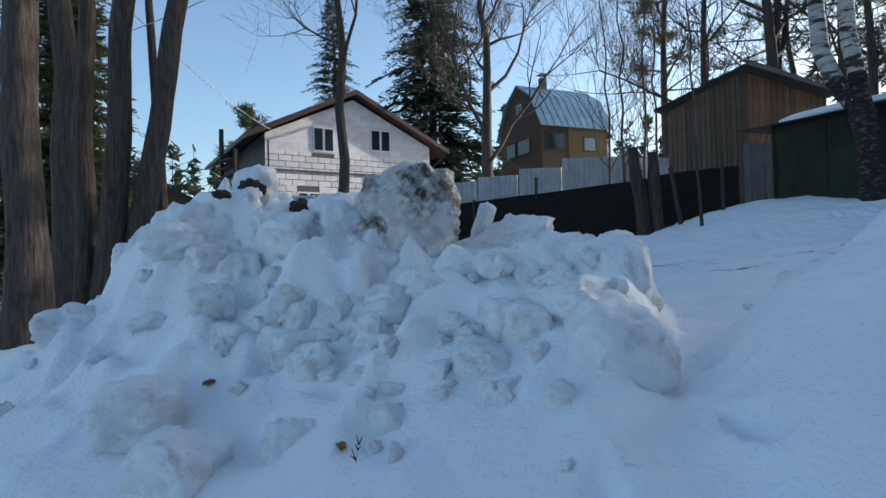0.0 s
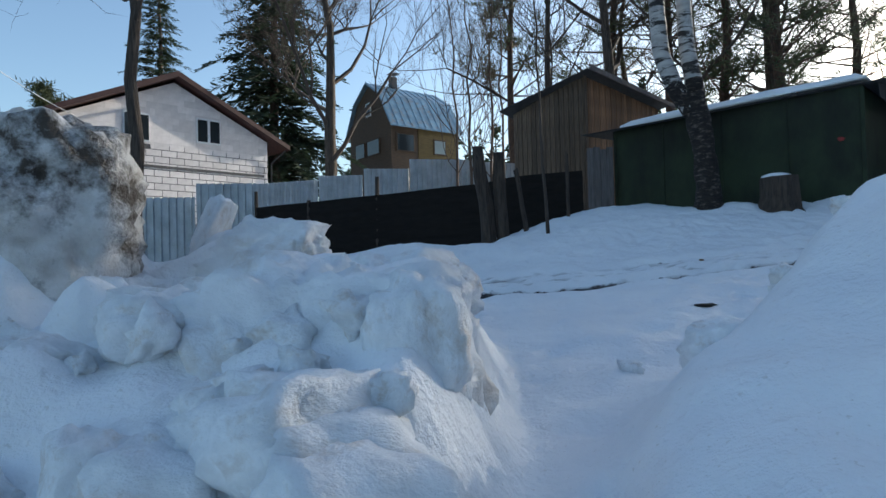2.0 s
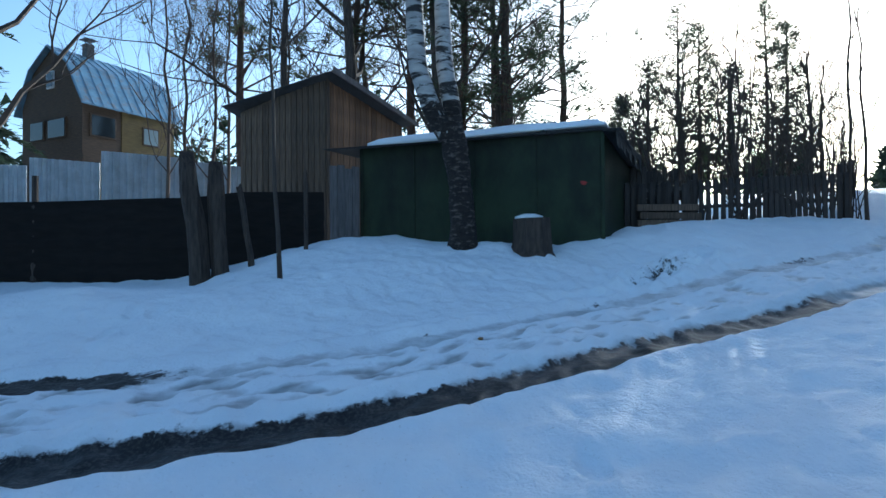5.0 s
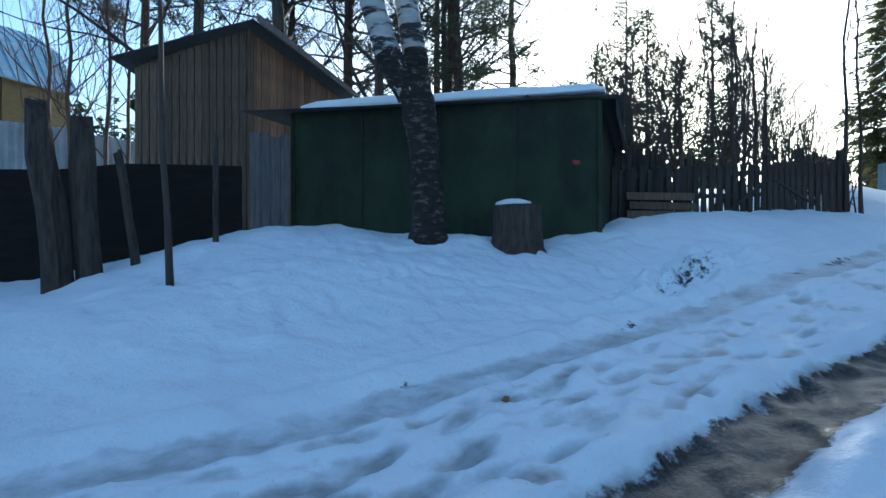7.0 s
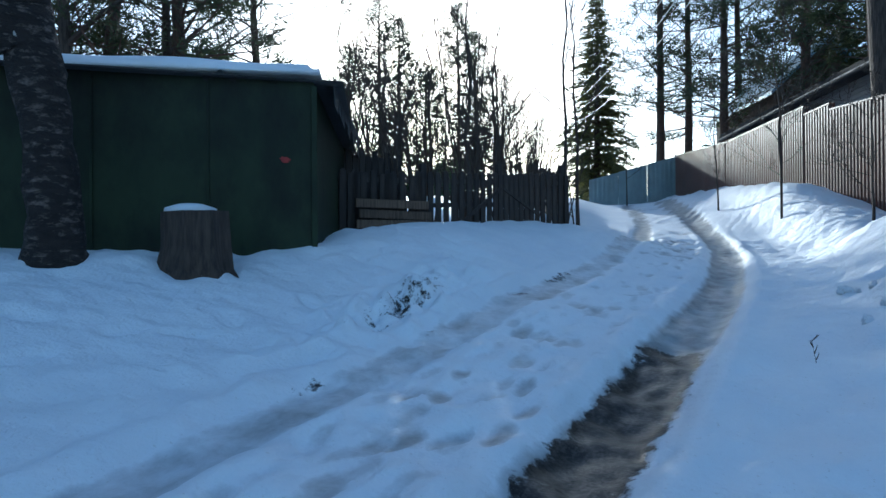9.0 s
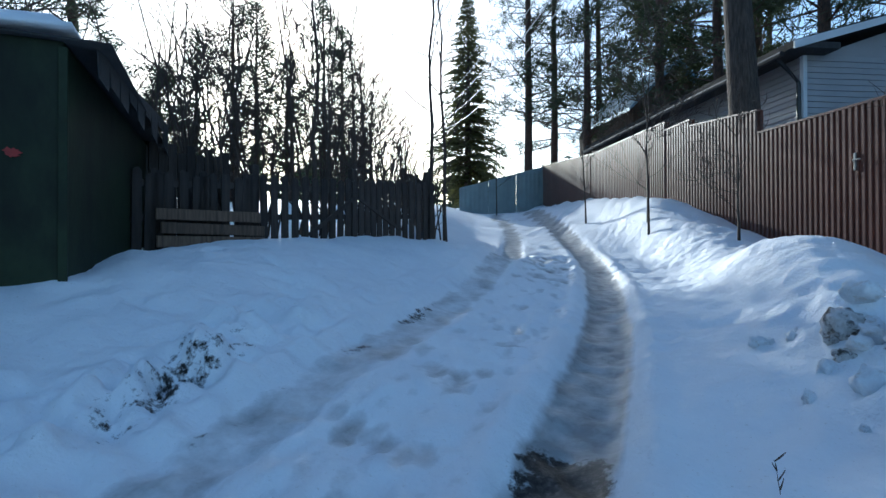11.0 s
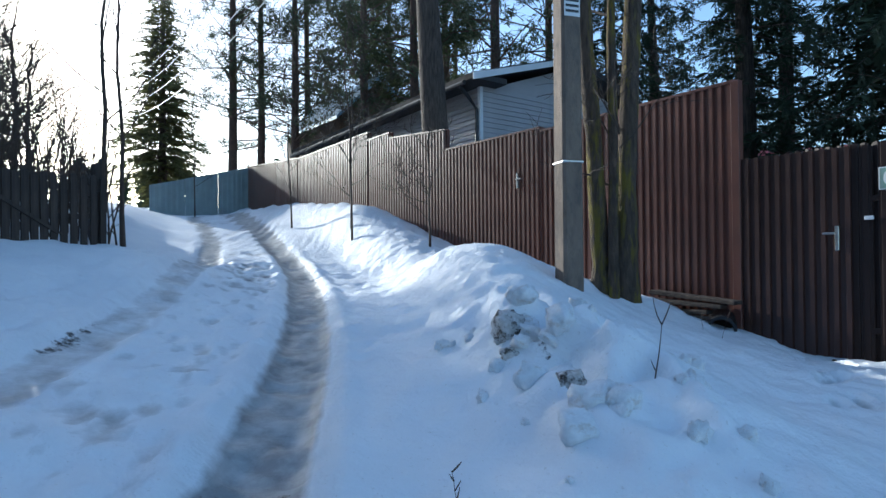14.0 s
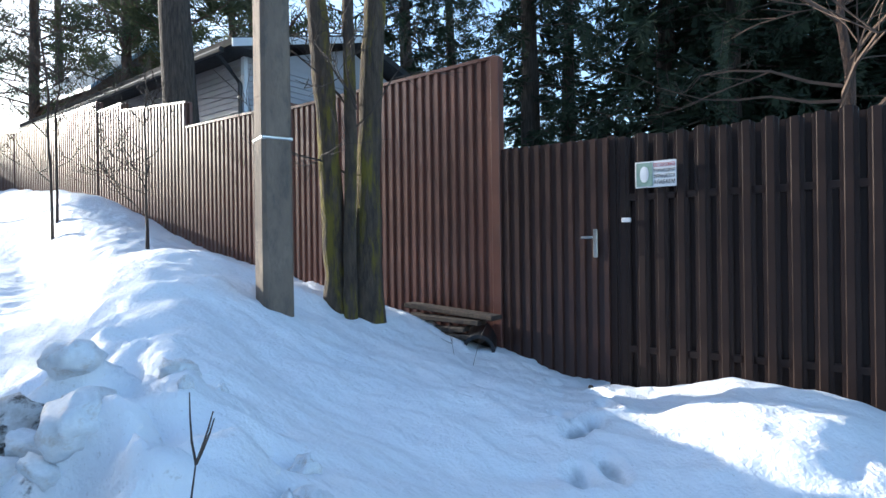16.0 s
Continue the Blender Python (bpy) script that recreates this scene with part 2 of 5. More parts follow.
RUT_R = [(-40, 22), (-12, 15.5), (-3, 12.8), (2.4, 11.7), (3.9, 11.5), (5.4, 11.5), (7.0, 11.9), (8.4, 12.15), (9.7, 12.25), (11.2, 12.45), (13.6, 12.85), (17.3, 13.8), (22, 15.6), (28, 18.6), (34, 23), (40, 30)]
RX, RY = np.array([p[0] for p in RUT_R]), np.array([p[1] for p in RUT_R])


def road_y(x):
    """The right rut's line, rounded."""
    return sum(np.interp(x + d, RX, RY) for d in (-1.2, -0.6, 0, 0.6, 1.2)) / 5


def ground_z(x, y):
    x, y = np.asarray(x, float), np.asarray(y, float)
    s = 0.0697 * x + 0.0809 * y
    h = 0.914 + 13 * np.tanh(s / 13) + 0.5 * step(x, 17, 28)
    r = y - road_y(x)                      # distance to the left of the right rut
    far = np.exp(-((np.hypot(x - 8, y - 10) / 45) ** 2))
    # bank on the left of the road
    left = step(r, 2.0, 3.9) * (0.36 + 0.12 * step(x, 9, 13) + 0.05 * vnoise(x, y, 0.6, 1))
    left *= 1 - 0.75 * bell(x, y, 3.3, 17.4, 0.9, 1.6) - 0.4 * bell(x, y, 1.0, 19.0, 2.2, 1.2) - 0.6 * step(-x, -4.4, -0.5)
    left += 0.16 * bell(x, y, 7.95, 16.25, 0.28, 0.2) + 0.30 * bell(x, y, 6.3, 17.6, 1.2, 0.9) + 0.22 * bell(x, y, 2.2, 16.0, 0.9, 0.7) + 0.25 * bell(x, y, 13.0, 15.6, 2.2, 0.8, -10) + 0.28 * bell(x, y, 15.4, 15.8, 1.0, 0.7, 20) + 0.10 * bell(x, y, 11.0, 14.9, 0.9, 0.5, 20)
    # snow thrown up on the right of the road
    right = 0.52 * bell(x, y, 11.1, 10.6, 1.3, 0.6, 15) + 0.42 * bell(x, y, 14.3, 10.9, 1.4, 0.75, 25) + 0.20 * bell(x, y, 14.1, 11.05, 0.75, 0.65, 25) + 0.13 * bell(x, y, 13.2, 10.75, 0.6, 0.5, 25) + 0.10 * bell(x, y, 12.6, 10.9, 0.8, 0.3, 15) + 0.16 * bell(x, y, 13.6, 9.4, 1.3, 1.0, 30)
    right += step(-r, 0.9, 1.9) * (1 - step(-r, 4.0, 5.6)) * step(x, 13.5, 15.0) * (0.30 + 0.035 * np.clip(x - 14, 0, 12))
    right += 0.08 * step(x, 8, 10) * (1 - step(np.abs(r - 0.75), 1.2, 2.2))
    right += 0.32 * bell(x, y, 18.4, 12.0, 1.2, 0.6, 30) + 0.48 * bell(x, y, 20.9, 13.0, 1.1, 0.85, 33) + 0.45 * bell(x, y, 22.8, 14.4, 2.0, 0.7, 33) + 0.5 * bell(x, y, 27, 17.3, 2.5, 0.6, 33)
    right -= 0.12 * bell(x, y, 13.2, 7.3, 0.5, 0.9, -35)
    right += 0.17 * bell(x, y, 11.6, 6.5, 0.75, 0.4, 33) + 0.10 * bell(x, y, 11.3, 7.4, 0.5, 0.4, 20)
    right += 0.24 * bell(x, y, 12.3, 6.85, 0.75, 0.28, 33) + 0.20 * bell(x, y, 11.5, 7.35, 0.6, 0.4, 10) + 0.04 * step(-y, -8, -6) * vnoise(x, y, 2.5, 1)
    # the heap across the way in, with its gap, and the slope before it
    south = -0.42 * step(-y, -7.2, -4.8) * step(x, -30, -4) * (1 - step(x, 9, 12))
    heap = 0.60 * np.exp(-0.5 * ((y - 7.95) / np.where(y < 7.95, 0.60, 0.8)) ** 2) * step(x, -1.8, 1.0) * (1 - step(x, 3.7, 4.0))
    heap += 0.48 * bell(x, y, 0.75, 8.25, 0.75, 0.55) + 0.12 * bell(x, y, 2.6, 8.3, 0.5, 0.5)
    crest = np.clip(7.55 + 0.85 * (x - 4.2), 7.5, 8.45)
    heap += (0.30 + 0.44 * step(x, 4.4, 5.4)) * np.exp(-0.5 * ((y - crest) / np.where(y < crest, 0.95, 0.28)) ** 2) * step(x, 4.0, 4.5) * (1 - step(x, 6.5, 10.5))
    calm = 1 - 0.75 * step(x, 2.75, 3.1)
    lumps = heap * step(3.95 - x, -0.05, 0.5) * calm
    h = h + far * (left + right + south + heap)
    h = h + lumps * (0.42 * vnoise(x, y, 2.2, 2) + 0.34 * (1 - 1.5 * vnoise(x, y, 3.9, 3) ** 2) + 0.16 * vnoise(x, y, 8.5, 4) - 0.2)
    apron = np.exp(-0.5 * ((y - 7.45) / 0.42) ** 2) * step(x, -0.6, 0.5) * (1 - step(x, 3.6, 4.0))
    h = h + apron * calm * (0.11 * (1 - 2 * np.abs(vnoise(x, y, 2.6, 1))) + 0.09 * (1 - 2 * np.abs(vnoise(x, y, 5.2, 5))) + 0.035 * vnoise(x, y, 11.0, 0))
    h = h - 0.05 * bell(x, y, 3.38, 8.0, 0.22, 0.25) - 0.14 * bell(x, y, 2.5, 8.1, 0.25, 0.3)
    h = h + 0.05 * bell(x, y, 1.6, 6.6, 0.9, 0.4) * vnoise(x, y, 3.6, 3)
    # ruts and the trodden strip between
    on = np.exp(-((x - 8) / 40) ** 2)
    wob = 0.04 * vnoise(x, 0 * x, 0.7, 5)
    h = h - on * 0.10 * np.exp(-(((r - wob) / 0.24) ** 4)) - on * 0.06 * np.exp(-(((r - 1.5 + wob) / 0.24) ** 6)) - on * 0.02 * np.exp(-(((r - 1.98 + wob) / 0.09) ** 2)) - on * 0.018 * np.exp(-(((r - 2.3 + wob) / 0.1) ** 2)) * step(x, 8, 10)
    h = h + on * 0.03 * np.exp(-(((np.abs(r) - 0.36) / 0.08) ** 2)) + on * 0.02 * np.exp(-(((r - 1.85) / 0.08) ** 2))
    trod = np.exp(-(((r - 0.75) / 0.5) ** 4))
    h = h - on * trod * 0.03 * np.clip(vnoise(x, y, 3.4, 0) + 0.15, 0, 1) + on * trod * 0.016 * vnoise(x, y, 7, 1)
    h = h + on * np.exp(-((r / 0.24) ** 4)) * (0.018 * vnoise(x, y, 5, 2) + 0.014 * vnoise(x, y, 11, 4)) * (1 - 0.7 * step(x, 9.7, 10.5))
    clod = bell(x, y, 9.5, 14.45, 1.0, 0.28, 12) + bell(x, y, 11.0, 10.75, 0.9, 0.3, 15)
    h = h + clod * (0.13 * (1 - 2 * np.abs(vnoise(x, y, 3.2, 3))) + 0.11 * vnoise(x, y, 7, 4) + 0.05 * vnoise(x, y, 14, 2))
    rough = step(np.abs(r - 0.75), 1.3, 2.2)
    near = np.exp(-((np.hypot(x - 8, y - 11) / 16) ** 4))
    h = h + near * (0.013 * vnoise(x, y, 6.5, 0) + 0.012 * (1 - 2 * np.abs(vnoise(x, y, 4.1, 4))) + 0.008 * vnoise(x, y, 12.5, 5))
    return h + 0.035 * vnoise(x, y, 0.8, 2) + (0.012 + 0.02 * rough) * vnoise(x, y, 2.1, 3) + (0.005 + 0.008 * rough) * vnoise(x, y, 5.3, 1) + 0.03 * rough * far * step(-r, 0.8, 1.8) * step(x, 9.5, 11) * (np.abs(vnoise(x, y, 1.7, 5)) - 0.3) + 0.4 * (1 - far) * vnoise(x, y, 0.05, 4)


def gz(x, y):
    return float(ground_z(np.array([x]), np.array([y]))[0])


def axis(lo, a, b, hi, fine):
    out, s, p = list(np.arange(a, b, fine)), fine, b
    while p < hi:
        out.append(p)
        s *= 1.12
        p += s
    s, p = fine, a
    while p > lo:
        s *= 1.12
        p -= s
        out.insert(0, p)
    return np.array(out)


def ground_material():
    m = bpy.data.materials.new("snowy_ground")
    m.use_nodes = True
    n, l = m.node_tree.nodes, m.node_tree.links
    b = n["Principled BSDF"]
    tc = n.new("ShaderNodeTexCoord")

    def noise_tex(s, d=6.0, r=0.6):
        t = n.new("ShaderNodeTexNoise")
        t.inputs["Scale"].default_value, t.inputs["Detail"].default_value, t.inputs["Roughness"].default_value = s, d, r
        l.new(tc.outputs["Object"], t.inputs["Vector"])
        return t.outputs["Fac"]

    def maths(op, a, c):
        t = n.new("ShaderNodeMath")
        t.operation = op
        for i, v in enumerate((a, c)):
            if isinstance(v, (int, float)):
                t.inputs[i].default_value = v
            else:
                l.new(v, t.inputs[i])
        return t.outputs[0]

    def rng(v, lo, hi, a=0.0, c=1.0):
        t = n.new("ShaderNodeMapRange")
        for k, q in zip(("From Min", "From Max", "To Min", "To Max"), (lo, hi, a, c)):
            t.inputs[k].default_value = q
        l.new(v, t.inputs["Value"])
        return t.outputs["Result"]

    def mix(f, a, c):
        t = n.new("ShaderNodeMix")
        t.data_type = "RGBA"
        l.new(f, t.inputs["Factor"])
        for sock, v in ((t.inputs["A"], a), (t.inputs["B"], c)):
            if isinstance(v, tuple):
                sock.default_value = (*v, 1)
            else:
                l.new(v, sock)
        return t.outputs["Result"]

    att = {}
    for k in ("dirt", "ice"):
        a = n.new("ShaderNodeAttribute")
        a.attribute_name = k
        att[k] = a.outputs["Fac"]
    snow = mix(rng(noise_tex(1.7), 0.35, 0.65), (0.80, 0.82, 0.85), (0.87, 0.885, 0.90))
    snow = mix(rng(noise_tex(45.0, 2), 0.66, 0.74, 0, 0.35), snow, (0.5, 0.47, 0.42))
    icy = mix(rng(noise_tex(5.0), 0.38, 0.66), (0.23, 0.23, 0.23), (0.44, 0.45, 0.45))
    mud = mix(rng(noise_tex(38.0, 6, 0.7), 0.46, 0.62), (0.009, 0.007, 0.005), (0.055, 0.045, 0.038))
    fi = rng(maths("ADD", att["ice"], maths("MULTIPLY", maths("SUBTRACT", noise_tex(4.0), 0.5), 0.6)), 0.33, 0.62)
    fd = rng(maths("ADD", att["dirt"], maths("MULTIPLY", maths("SUBTRACT", noise_tex(9.0, 7, 0.7), 0.5), 1.2)), 0.45, 0.57)
    col = mix(fd, mix(fi, snow, icy), mud)
    l.new(col, b.inputs["Base Color"])
    wet = maths("MAXIMUM", maths("MULTIPLY", fi, 0.6), maths("MULTIPLY", fd, 0.15))
    l.new(rng(wet, 0, 1, 0.62, 0.25), b.inputs["Roughness"])
    b.inputs["Specular IOR Level"].default_value = 0.35
    h = maths("ADD", maths("MULTIPLY", noise_tex(9.0), 0.75), maths("MULTIPLY", noise_tex(40.0, 3), 0.2))
    bp = n.new("ShaderNodeBump")
    bp.inputs["Strength"].default_value, bp.inputs["Distance"].default_value = 0.85, 0.045
    l.new(rng(fi, 0, 1, 0.85, 0.3), bp.inputs["Strength"])
    l.new(h, bp.inputs["Height"])
    l.new(bp.outputs["Normal"], b.inputs["Normal"])
    return m


def footprints(x, y, h):
    """Boot prints pressed into the snow along a few trodden lines; also returns how far each spot is packed to ice."""
    pack, dent, rim = np.zeros_like(h), np.zeros_like(h), np.zeros_like(h)
    rng = np.random.default_rng(5)
    prints = []
    for (x0, y0), (x1, y1), count, depth in (((3.70, 6.2), (3.92, 7.5), 4, 0.08), ((4.9, 9.2), (6.0, 11.2), 4, 0.035), ((4.2, 5.9), (4.1, 7.2), 2, 0.07),
                                             ((11.3, 8.8), (13.4, 7.65), 9, 0.075), ((6, 15.0), (8, 14.8), 4, 0.04)):
        for k in range(count):
            t = (k + 0.5) / count
            a = math.degrees(math.atan2(y1 - y0, x1 - x0)) + rng.uniform(-25, 25)
            side = 0.11 * (-1) ** k
            dx, dy = -(y1 - y0), x1 - x0
            n = math.hypot(dx, dy)
            prints.append((x0 + (x1 - x0) * t + side * dx / n + rng.uniform(-.14, .14), y0 + (y1 - y0) * t + side * dy / n + rng.uniform(-.16, .16), a, depth * rng.uniform(0.6, 1.2)))
    for k in range(22):          # soft single dents on the far bank
        px = rng.uniform(3.0, 12.5)
        prints.append((px, float(road_y(np.array([px]))[0]) + rng.uniform(2.3, 3.9), rng.uniform(0, 180), rng.uniform(0.02, 0.045)))
    marked = len(prints)
    for k in range(620):
        px = 2.0 + 15.5 * rng.random()
        py = float(road_y(np.array([px]))[0]) + rng.uniform(0.38, 1.2)
        slope = float(road_y(np.array([px + 0.3]))[0] - road_y(np.array([px - 0.3]))[0]) / 0.6
        prints.append((px, py, math.degrees(math.atan(slope)) + rng.uniform(-22, 22), rng.uniform(0.03, 0.075) * (0.4 if px > 9 else 0.55)))
    for i, (px, py, a, depth) in enumerate(prints):
        near = np.abs(x - px) + np.abs(y - py) < 0.6
        xs, ys = x[near], y[near]
        c, s = math.cos(radians(a)), math.sin(radians(a))
        u, v = c * (xs - px) + s * (ys - py), -s * (xs - px) + c * (ys - py)
        d = ((u / 0.15) ** 2 + (v / 0.066) ** 2)
        if i >= marked or 10 <= i < 19:
            pack[near] = np.maximum(pack[near], np.exp(-d ** 2 * 0.6) * min(1, depth / 0.045))
        dent[near] = np.maximum(dent[near], depth * np.exp(-d ** 3 * 0.7))
        rim[near] = np.maximum(rim[near], 0.2 * depth * np.exp(-((np.sqrt(d) - 1.35) / 0.25) ** 2))
    return h - dent + rim, pack


def build_ground():
    xs, ys = axis(-400, -3.0, 18, 400, 0.034), axis(-300, 4.8, 16.2, 400, 0.029)
    X, Y = np.meshgrid(xs, ys, indexing="ij")
    Z, pack = footprints(X, Y, ground_z(X, Y))
    n, k = X.shape
    co = np.stack([X, Y, Z], -1).reshape(-1, 3)
    i = np.arange(n * k).reshape(n, k)
    quads = np.stack([i[:-1, :-1], i[1:, :-1], i[1:, 1:], i[:-1, 1:]], -1).reshape(-1, 4)
    me = bpy.data.meshes.new("ground")
    me.vertices.add(len(co))
    me.vertices.foreach_set("co", co.ravel())
    me.loops.add(quads.size)
    me.loops.foreach_set("vertex_index", quads.ravel())
    me.polygons.add(len(quads))
    me.polygons.foreach_set("loop_start", np.arange(0, quads.size, 4))
    me.polygons.foreach_set("use_smooth", np.ones(len(quads), bool))
    me.update(calc_edges=True)
    r = Y - road_y(X)
    wob = 0.04 * vnoise(X, 0 * X, 0.7, 5)
    rr, rl = np.exp(-(((r - wob) / 0.235) ** 4)), np.exp(-(((r - 1.5 + wob) / 0.22) ** 6))
    wet = step(X, 4.5, 6) * (1 - step(X, 9.4, 10.0))
    mud = 1 - step(X, 9.7, 10.15)
    dirt = rr * (0.68 * mud + 0.12 * wet * mud + 0.06 * (1 - mud) + 0.2 * (1 - step(X, 5, 6))) + rl * (0.20 + 0.12 * np.clip(vnoise(X, Y, 1.1, 2), 0, 1) + 0.5 * (1 - step(X, 3.0, 4.4)))
    dirt = dirt + 0.34 * np.exp(-(((r - 1.66) / 0.09) ** 2)) * np.clip(1.6 * vnoise(X, Y, 2.3, 3) + 0.1, 0, 1) * step(X, 5, 6) * (1 - step(X, 12, 13))
    dirt = dirt + 0.50 * bell(X, Y, 9.5, 14.4, 0.8, 0.22, 12) + 0.36 * bell(X, Y, 10.85, 10.95, 0.6, 0.2, 20)
    ice = np.maximum(rr * (0.80 + 0.15 * step(X, 9.4, 10.5)), 0.465 * rl) + 0.25 * np.exp(-(((r - 0.75) / 1.2) ** 4)) * step(X, 14, 19) + 0.6 * pack
    ice = ice + 0.22 * np.exp(-(((r - 0.75) / 0.6) ** 4)) * np.clip(vnoise(X, Y, 3.4, 0) + 0.15, 0, 1)
    for name, arr in (("dirt", dirt), ("ice", ice)):
        a = me.attributes.new(name, "FLOAT", "POINT")
        a.data.foreach_set("value", np.clip(arr, 0, 1).ravel().astype(np.float32))
    me.materials.append(ground_material())
    tagged(new("ground", me), "snow-covered ground with icy muddy wheel ruts and boot prints", "ground", kind="structure")


build_ground()

# ---- plan of the fixed lines ----
F0, F1 = (14.4, 7.89), (33.1, 20.4)                  # brown fence
GATE_END = (14.4 - 8.31, 7.89 - 5.56)                # fence with the gate, carrying the line on
BF0, BF1 = (5.6, 17.95), (-2.96, 21.95)              # black fence
G0, G1 = (9.72, 15.98), (6.3, 18.35)                 # garage front
P0, P1 = (11.0, 17.2), (15.3, 15.94)                 # picket fence


# ---- profiled sheet fences ----
def sheet_mesh(name, width, heights, mat, pitch=0.115, depth=0.02, z0=0.0, duty=0.5):
    """Trapezoid-profiled sheet, width along x, top following heights at both ends."""
    pts, x = [], 0.0
    while x < width - 1e-6:
        for f, d in ((0, 0), (duty - 0.1, 0), (duty, depth), (0.9, depth)):
            if x + f * pitch <= width:
                pts.append((x + f * pitch, d))
        x += pitch
    pts.append((width, 0))
    verts, faces = [], []
    for px, d in pts:
        t = px / width
        top = heights[0] * (1 - t) + heights[1] * t
        low = z0 if not isinstance(z0, tuple) else z0[0] * (1 - t) + z0[1] * t
        verts += [(px, -d, low), (px, -d, top), (px, -d + 0.004, low), (px, -d + 0.004, top)]
    for i in range(len(pts) - 1):
        a, b = 4 * i, 4 * i + 4
        faces += [(a, b, b + 1, a + 1), (a + 2, a + 3, b + 3, b + 2), (a + 1, b + 1, b + 3, a + 3)]
    return mesh_of(name, verts, faces, mat)


def fence_point(s):
    d = math.hypot(F1[0] - F0[0], F1[1] - F0[1])
    return F0[0] + (F1[0] - F0[0]) * s / d, F0[1] + (F1[1] - F0[1]) * s / d


# brown fence, panel by panel: start, end, top heights (world z)
BROWN = [(0.0, 3.3, 5.60, 5.60), (3.3, 6.05, 5.66, 5.72), (6.05, 8.36, 6.14, 6.36), (8.36, 9.47, 6.50, 6.50), (9.47, 14.4, 6.70, 6.74), (14.4, 19.9, 6.76, 7.2)]
brown_fence = thing("brown_fence", "tall brown profiled metal fence stepping up the slope", "fence", m=along((*F0, 0), F1))
for s0, s1, h0, h1 in BROWN:
    w = s1 - s0
    low = tuple(gz(*fence_point(s)) - 0.35 for s in (s0, s1))
    put_part("panel", sheet_mesh("panel", w, (h0, h1), BROWN_METAL, depth=-0.028, z0=low), brown_fence, m=pose(s0, 0, 0))
    part("post", box(-0.03, 0.03, -0.09, -0.03, low[0], h0 + 0.03, 0.004), BROWN_METAL, brown_fence, m=pose(s0 + 0.02, 0, 0))
    bm = prism([(0, h0), (w, h1), (w, h1 + 0.035), (0, h0 + 0.035)], -0.02, 0.04)
    part("cap", bm, BROWN_METAL, brown_fence, m=pose(s0, 0, 0))

grey_fence = thing("grey_fence", "pale grey-green sheet fence closing the lane", "fence", m=along((30.95, 18.96, 0), (28.2, 21.6)))
for i in range(3):
    put_part("panel", sheet_mesh("panel", 1.26, (7.2 - 0.35 * i, 6.87 - 0.35 * i), GREY_METAL, 0.2, 0.015, z0=4.0), grey_fence, m=pose(1.27 * i, 0, 0))
part("post", box(-0.04, 0.04, -0.03, 0.05, 4.0, 7.3, 0.006), GREY_METAL, grey_fence)

# fence with the gate
part("corner_post", box(-0.05, 0.05, -0.05, 0.05, 2.0, 5.62, 0.006), BROWN_METAL, brown_fence)
gate_fence = thing("gate_fence", "dark brown slat fence beside the yard gate", "fence", m=along((*F0, 0), GATE_END))
gate_len = 6.2
part("gate_post", box(-0.04, 0.04, 0.0, 0.08, 2.1, 4.66, 0.006), GATE_METAL, gate_fence, m=pose(1.2, 0, 0))
for z in (2.72, 4.06):
    part("rail", box(1.25, gate_len, 0.0, 0.04, z, z + 0.06, 0.004), GATE_METAL, gate_fence)


def slat_mesh(width, z0, z1):
    """A rolled slat with folded edges, two ribs and a rounded top."""
    prof = [(0, 0.012), (0.008, 0.0), (0.03, 0.0), (0.038, -0.012), (width - 0.038, -0.012), (width - 0.03, 0.0), (width - 0.008, 0.0), (width, 0.012)]
    v, f, n = [], [], len(prof)
    for off in (0, 0.004):
        for x, y in prof:
            t = abs(x / width - 0.5) * 2
            v += [(x, y + off, z0), (x, y + off, z1 - 0.03 * t * t)]
    for i in range(n - 1):
        a, b = 2 * i, 2 * i + 2
        f += [(a, b, b + 1, a + 1), (2 * n + a, 2 * n + a + 1, 2 * n + b + 1, 2 * n + b), (a + 1, b + 1, 2 * n + b + 1, 2 * n + a + 1)]
    return mesh_of("slat", v, f, GATE_METAL)


slat, slat_back = slat_mesh(0.125, 2.2, 4.64), slat_mesh(0.125, 2.2, 4.63)
for i in range(31):
    put_part("slat", slat, gate_fence, m=pose(1.24 + 0.165 * i, 0, 0.014 * math.sin(i * 2.1)))
    put_part("slat", slat_back, gate_fence, m=pose(1.322 + 0.165 * i, 0.055, 0.014 * math.sin(i * 1.7)))
gate = thing("yard_gate", "closed dark brown profiled metal yard gate with a lever handle", "gate", m=along((*F0, 0), GATE_END))
put_part("leaf", sheet_mesh("leaf", 1.14, (4.66, 4.64), LEAF_METAL, 0.115, 0.028, z0=2.44), gate, m=pose(0.04, -0.01, 0))
for z in (2.62, 3.5, 4.1):
    part("rail", box(0.05, 1.14, 0.0, 0.03, z, z + 0.05, 0.004), GATE_METAL, gate)
hp = part("handle_plate", box(1.04, 1.08, -0.06, -0.038, 3.56, 3.82, 0.006), STEEL, gate, "long steel handle plate")
part("lever", box(0.94, 1.06, -0.11, -0.085, 3.73, 3.755, 0.008), STEEL, hp, "steel lever")
part("bell_push", box(1.3, 1.38, -0.045, -0.015, 3.87, 3.91, 0.006), WHITE_PVC, gate_fence, "small white bell push")
back_fence = thing("back_fence", "dark slat fence behind the gate", "fence", m=along((*F0, 0), GATE_END) @ pose(-0.1, 1.4, 0, 0, 0, -20))
for i in range(9):
    put_part("slat", slat_back, back_fence, m=pose(0.15 * i, 0, 0.28 - 0.012 * i))

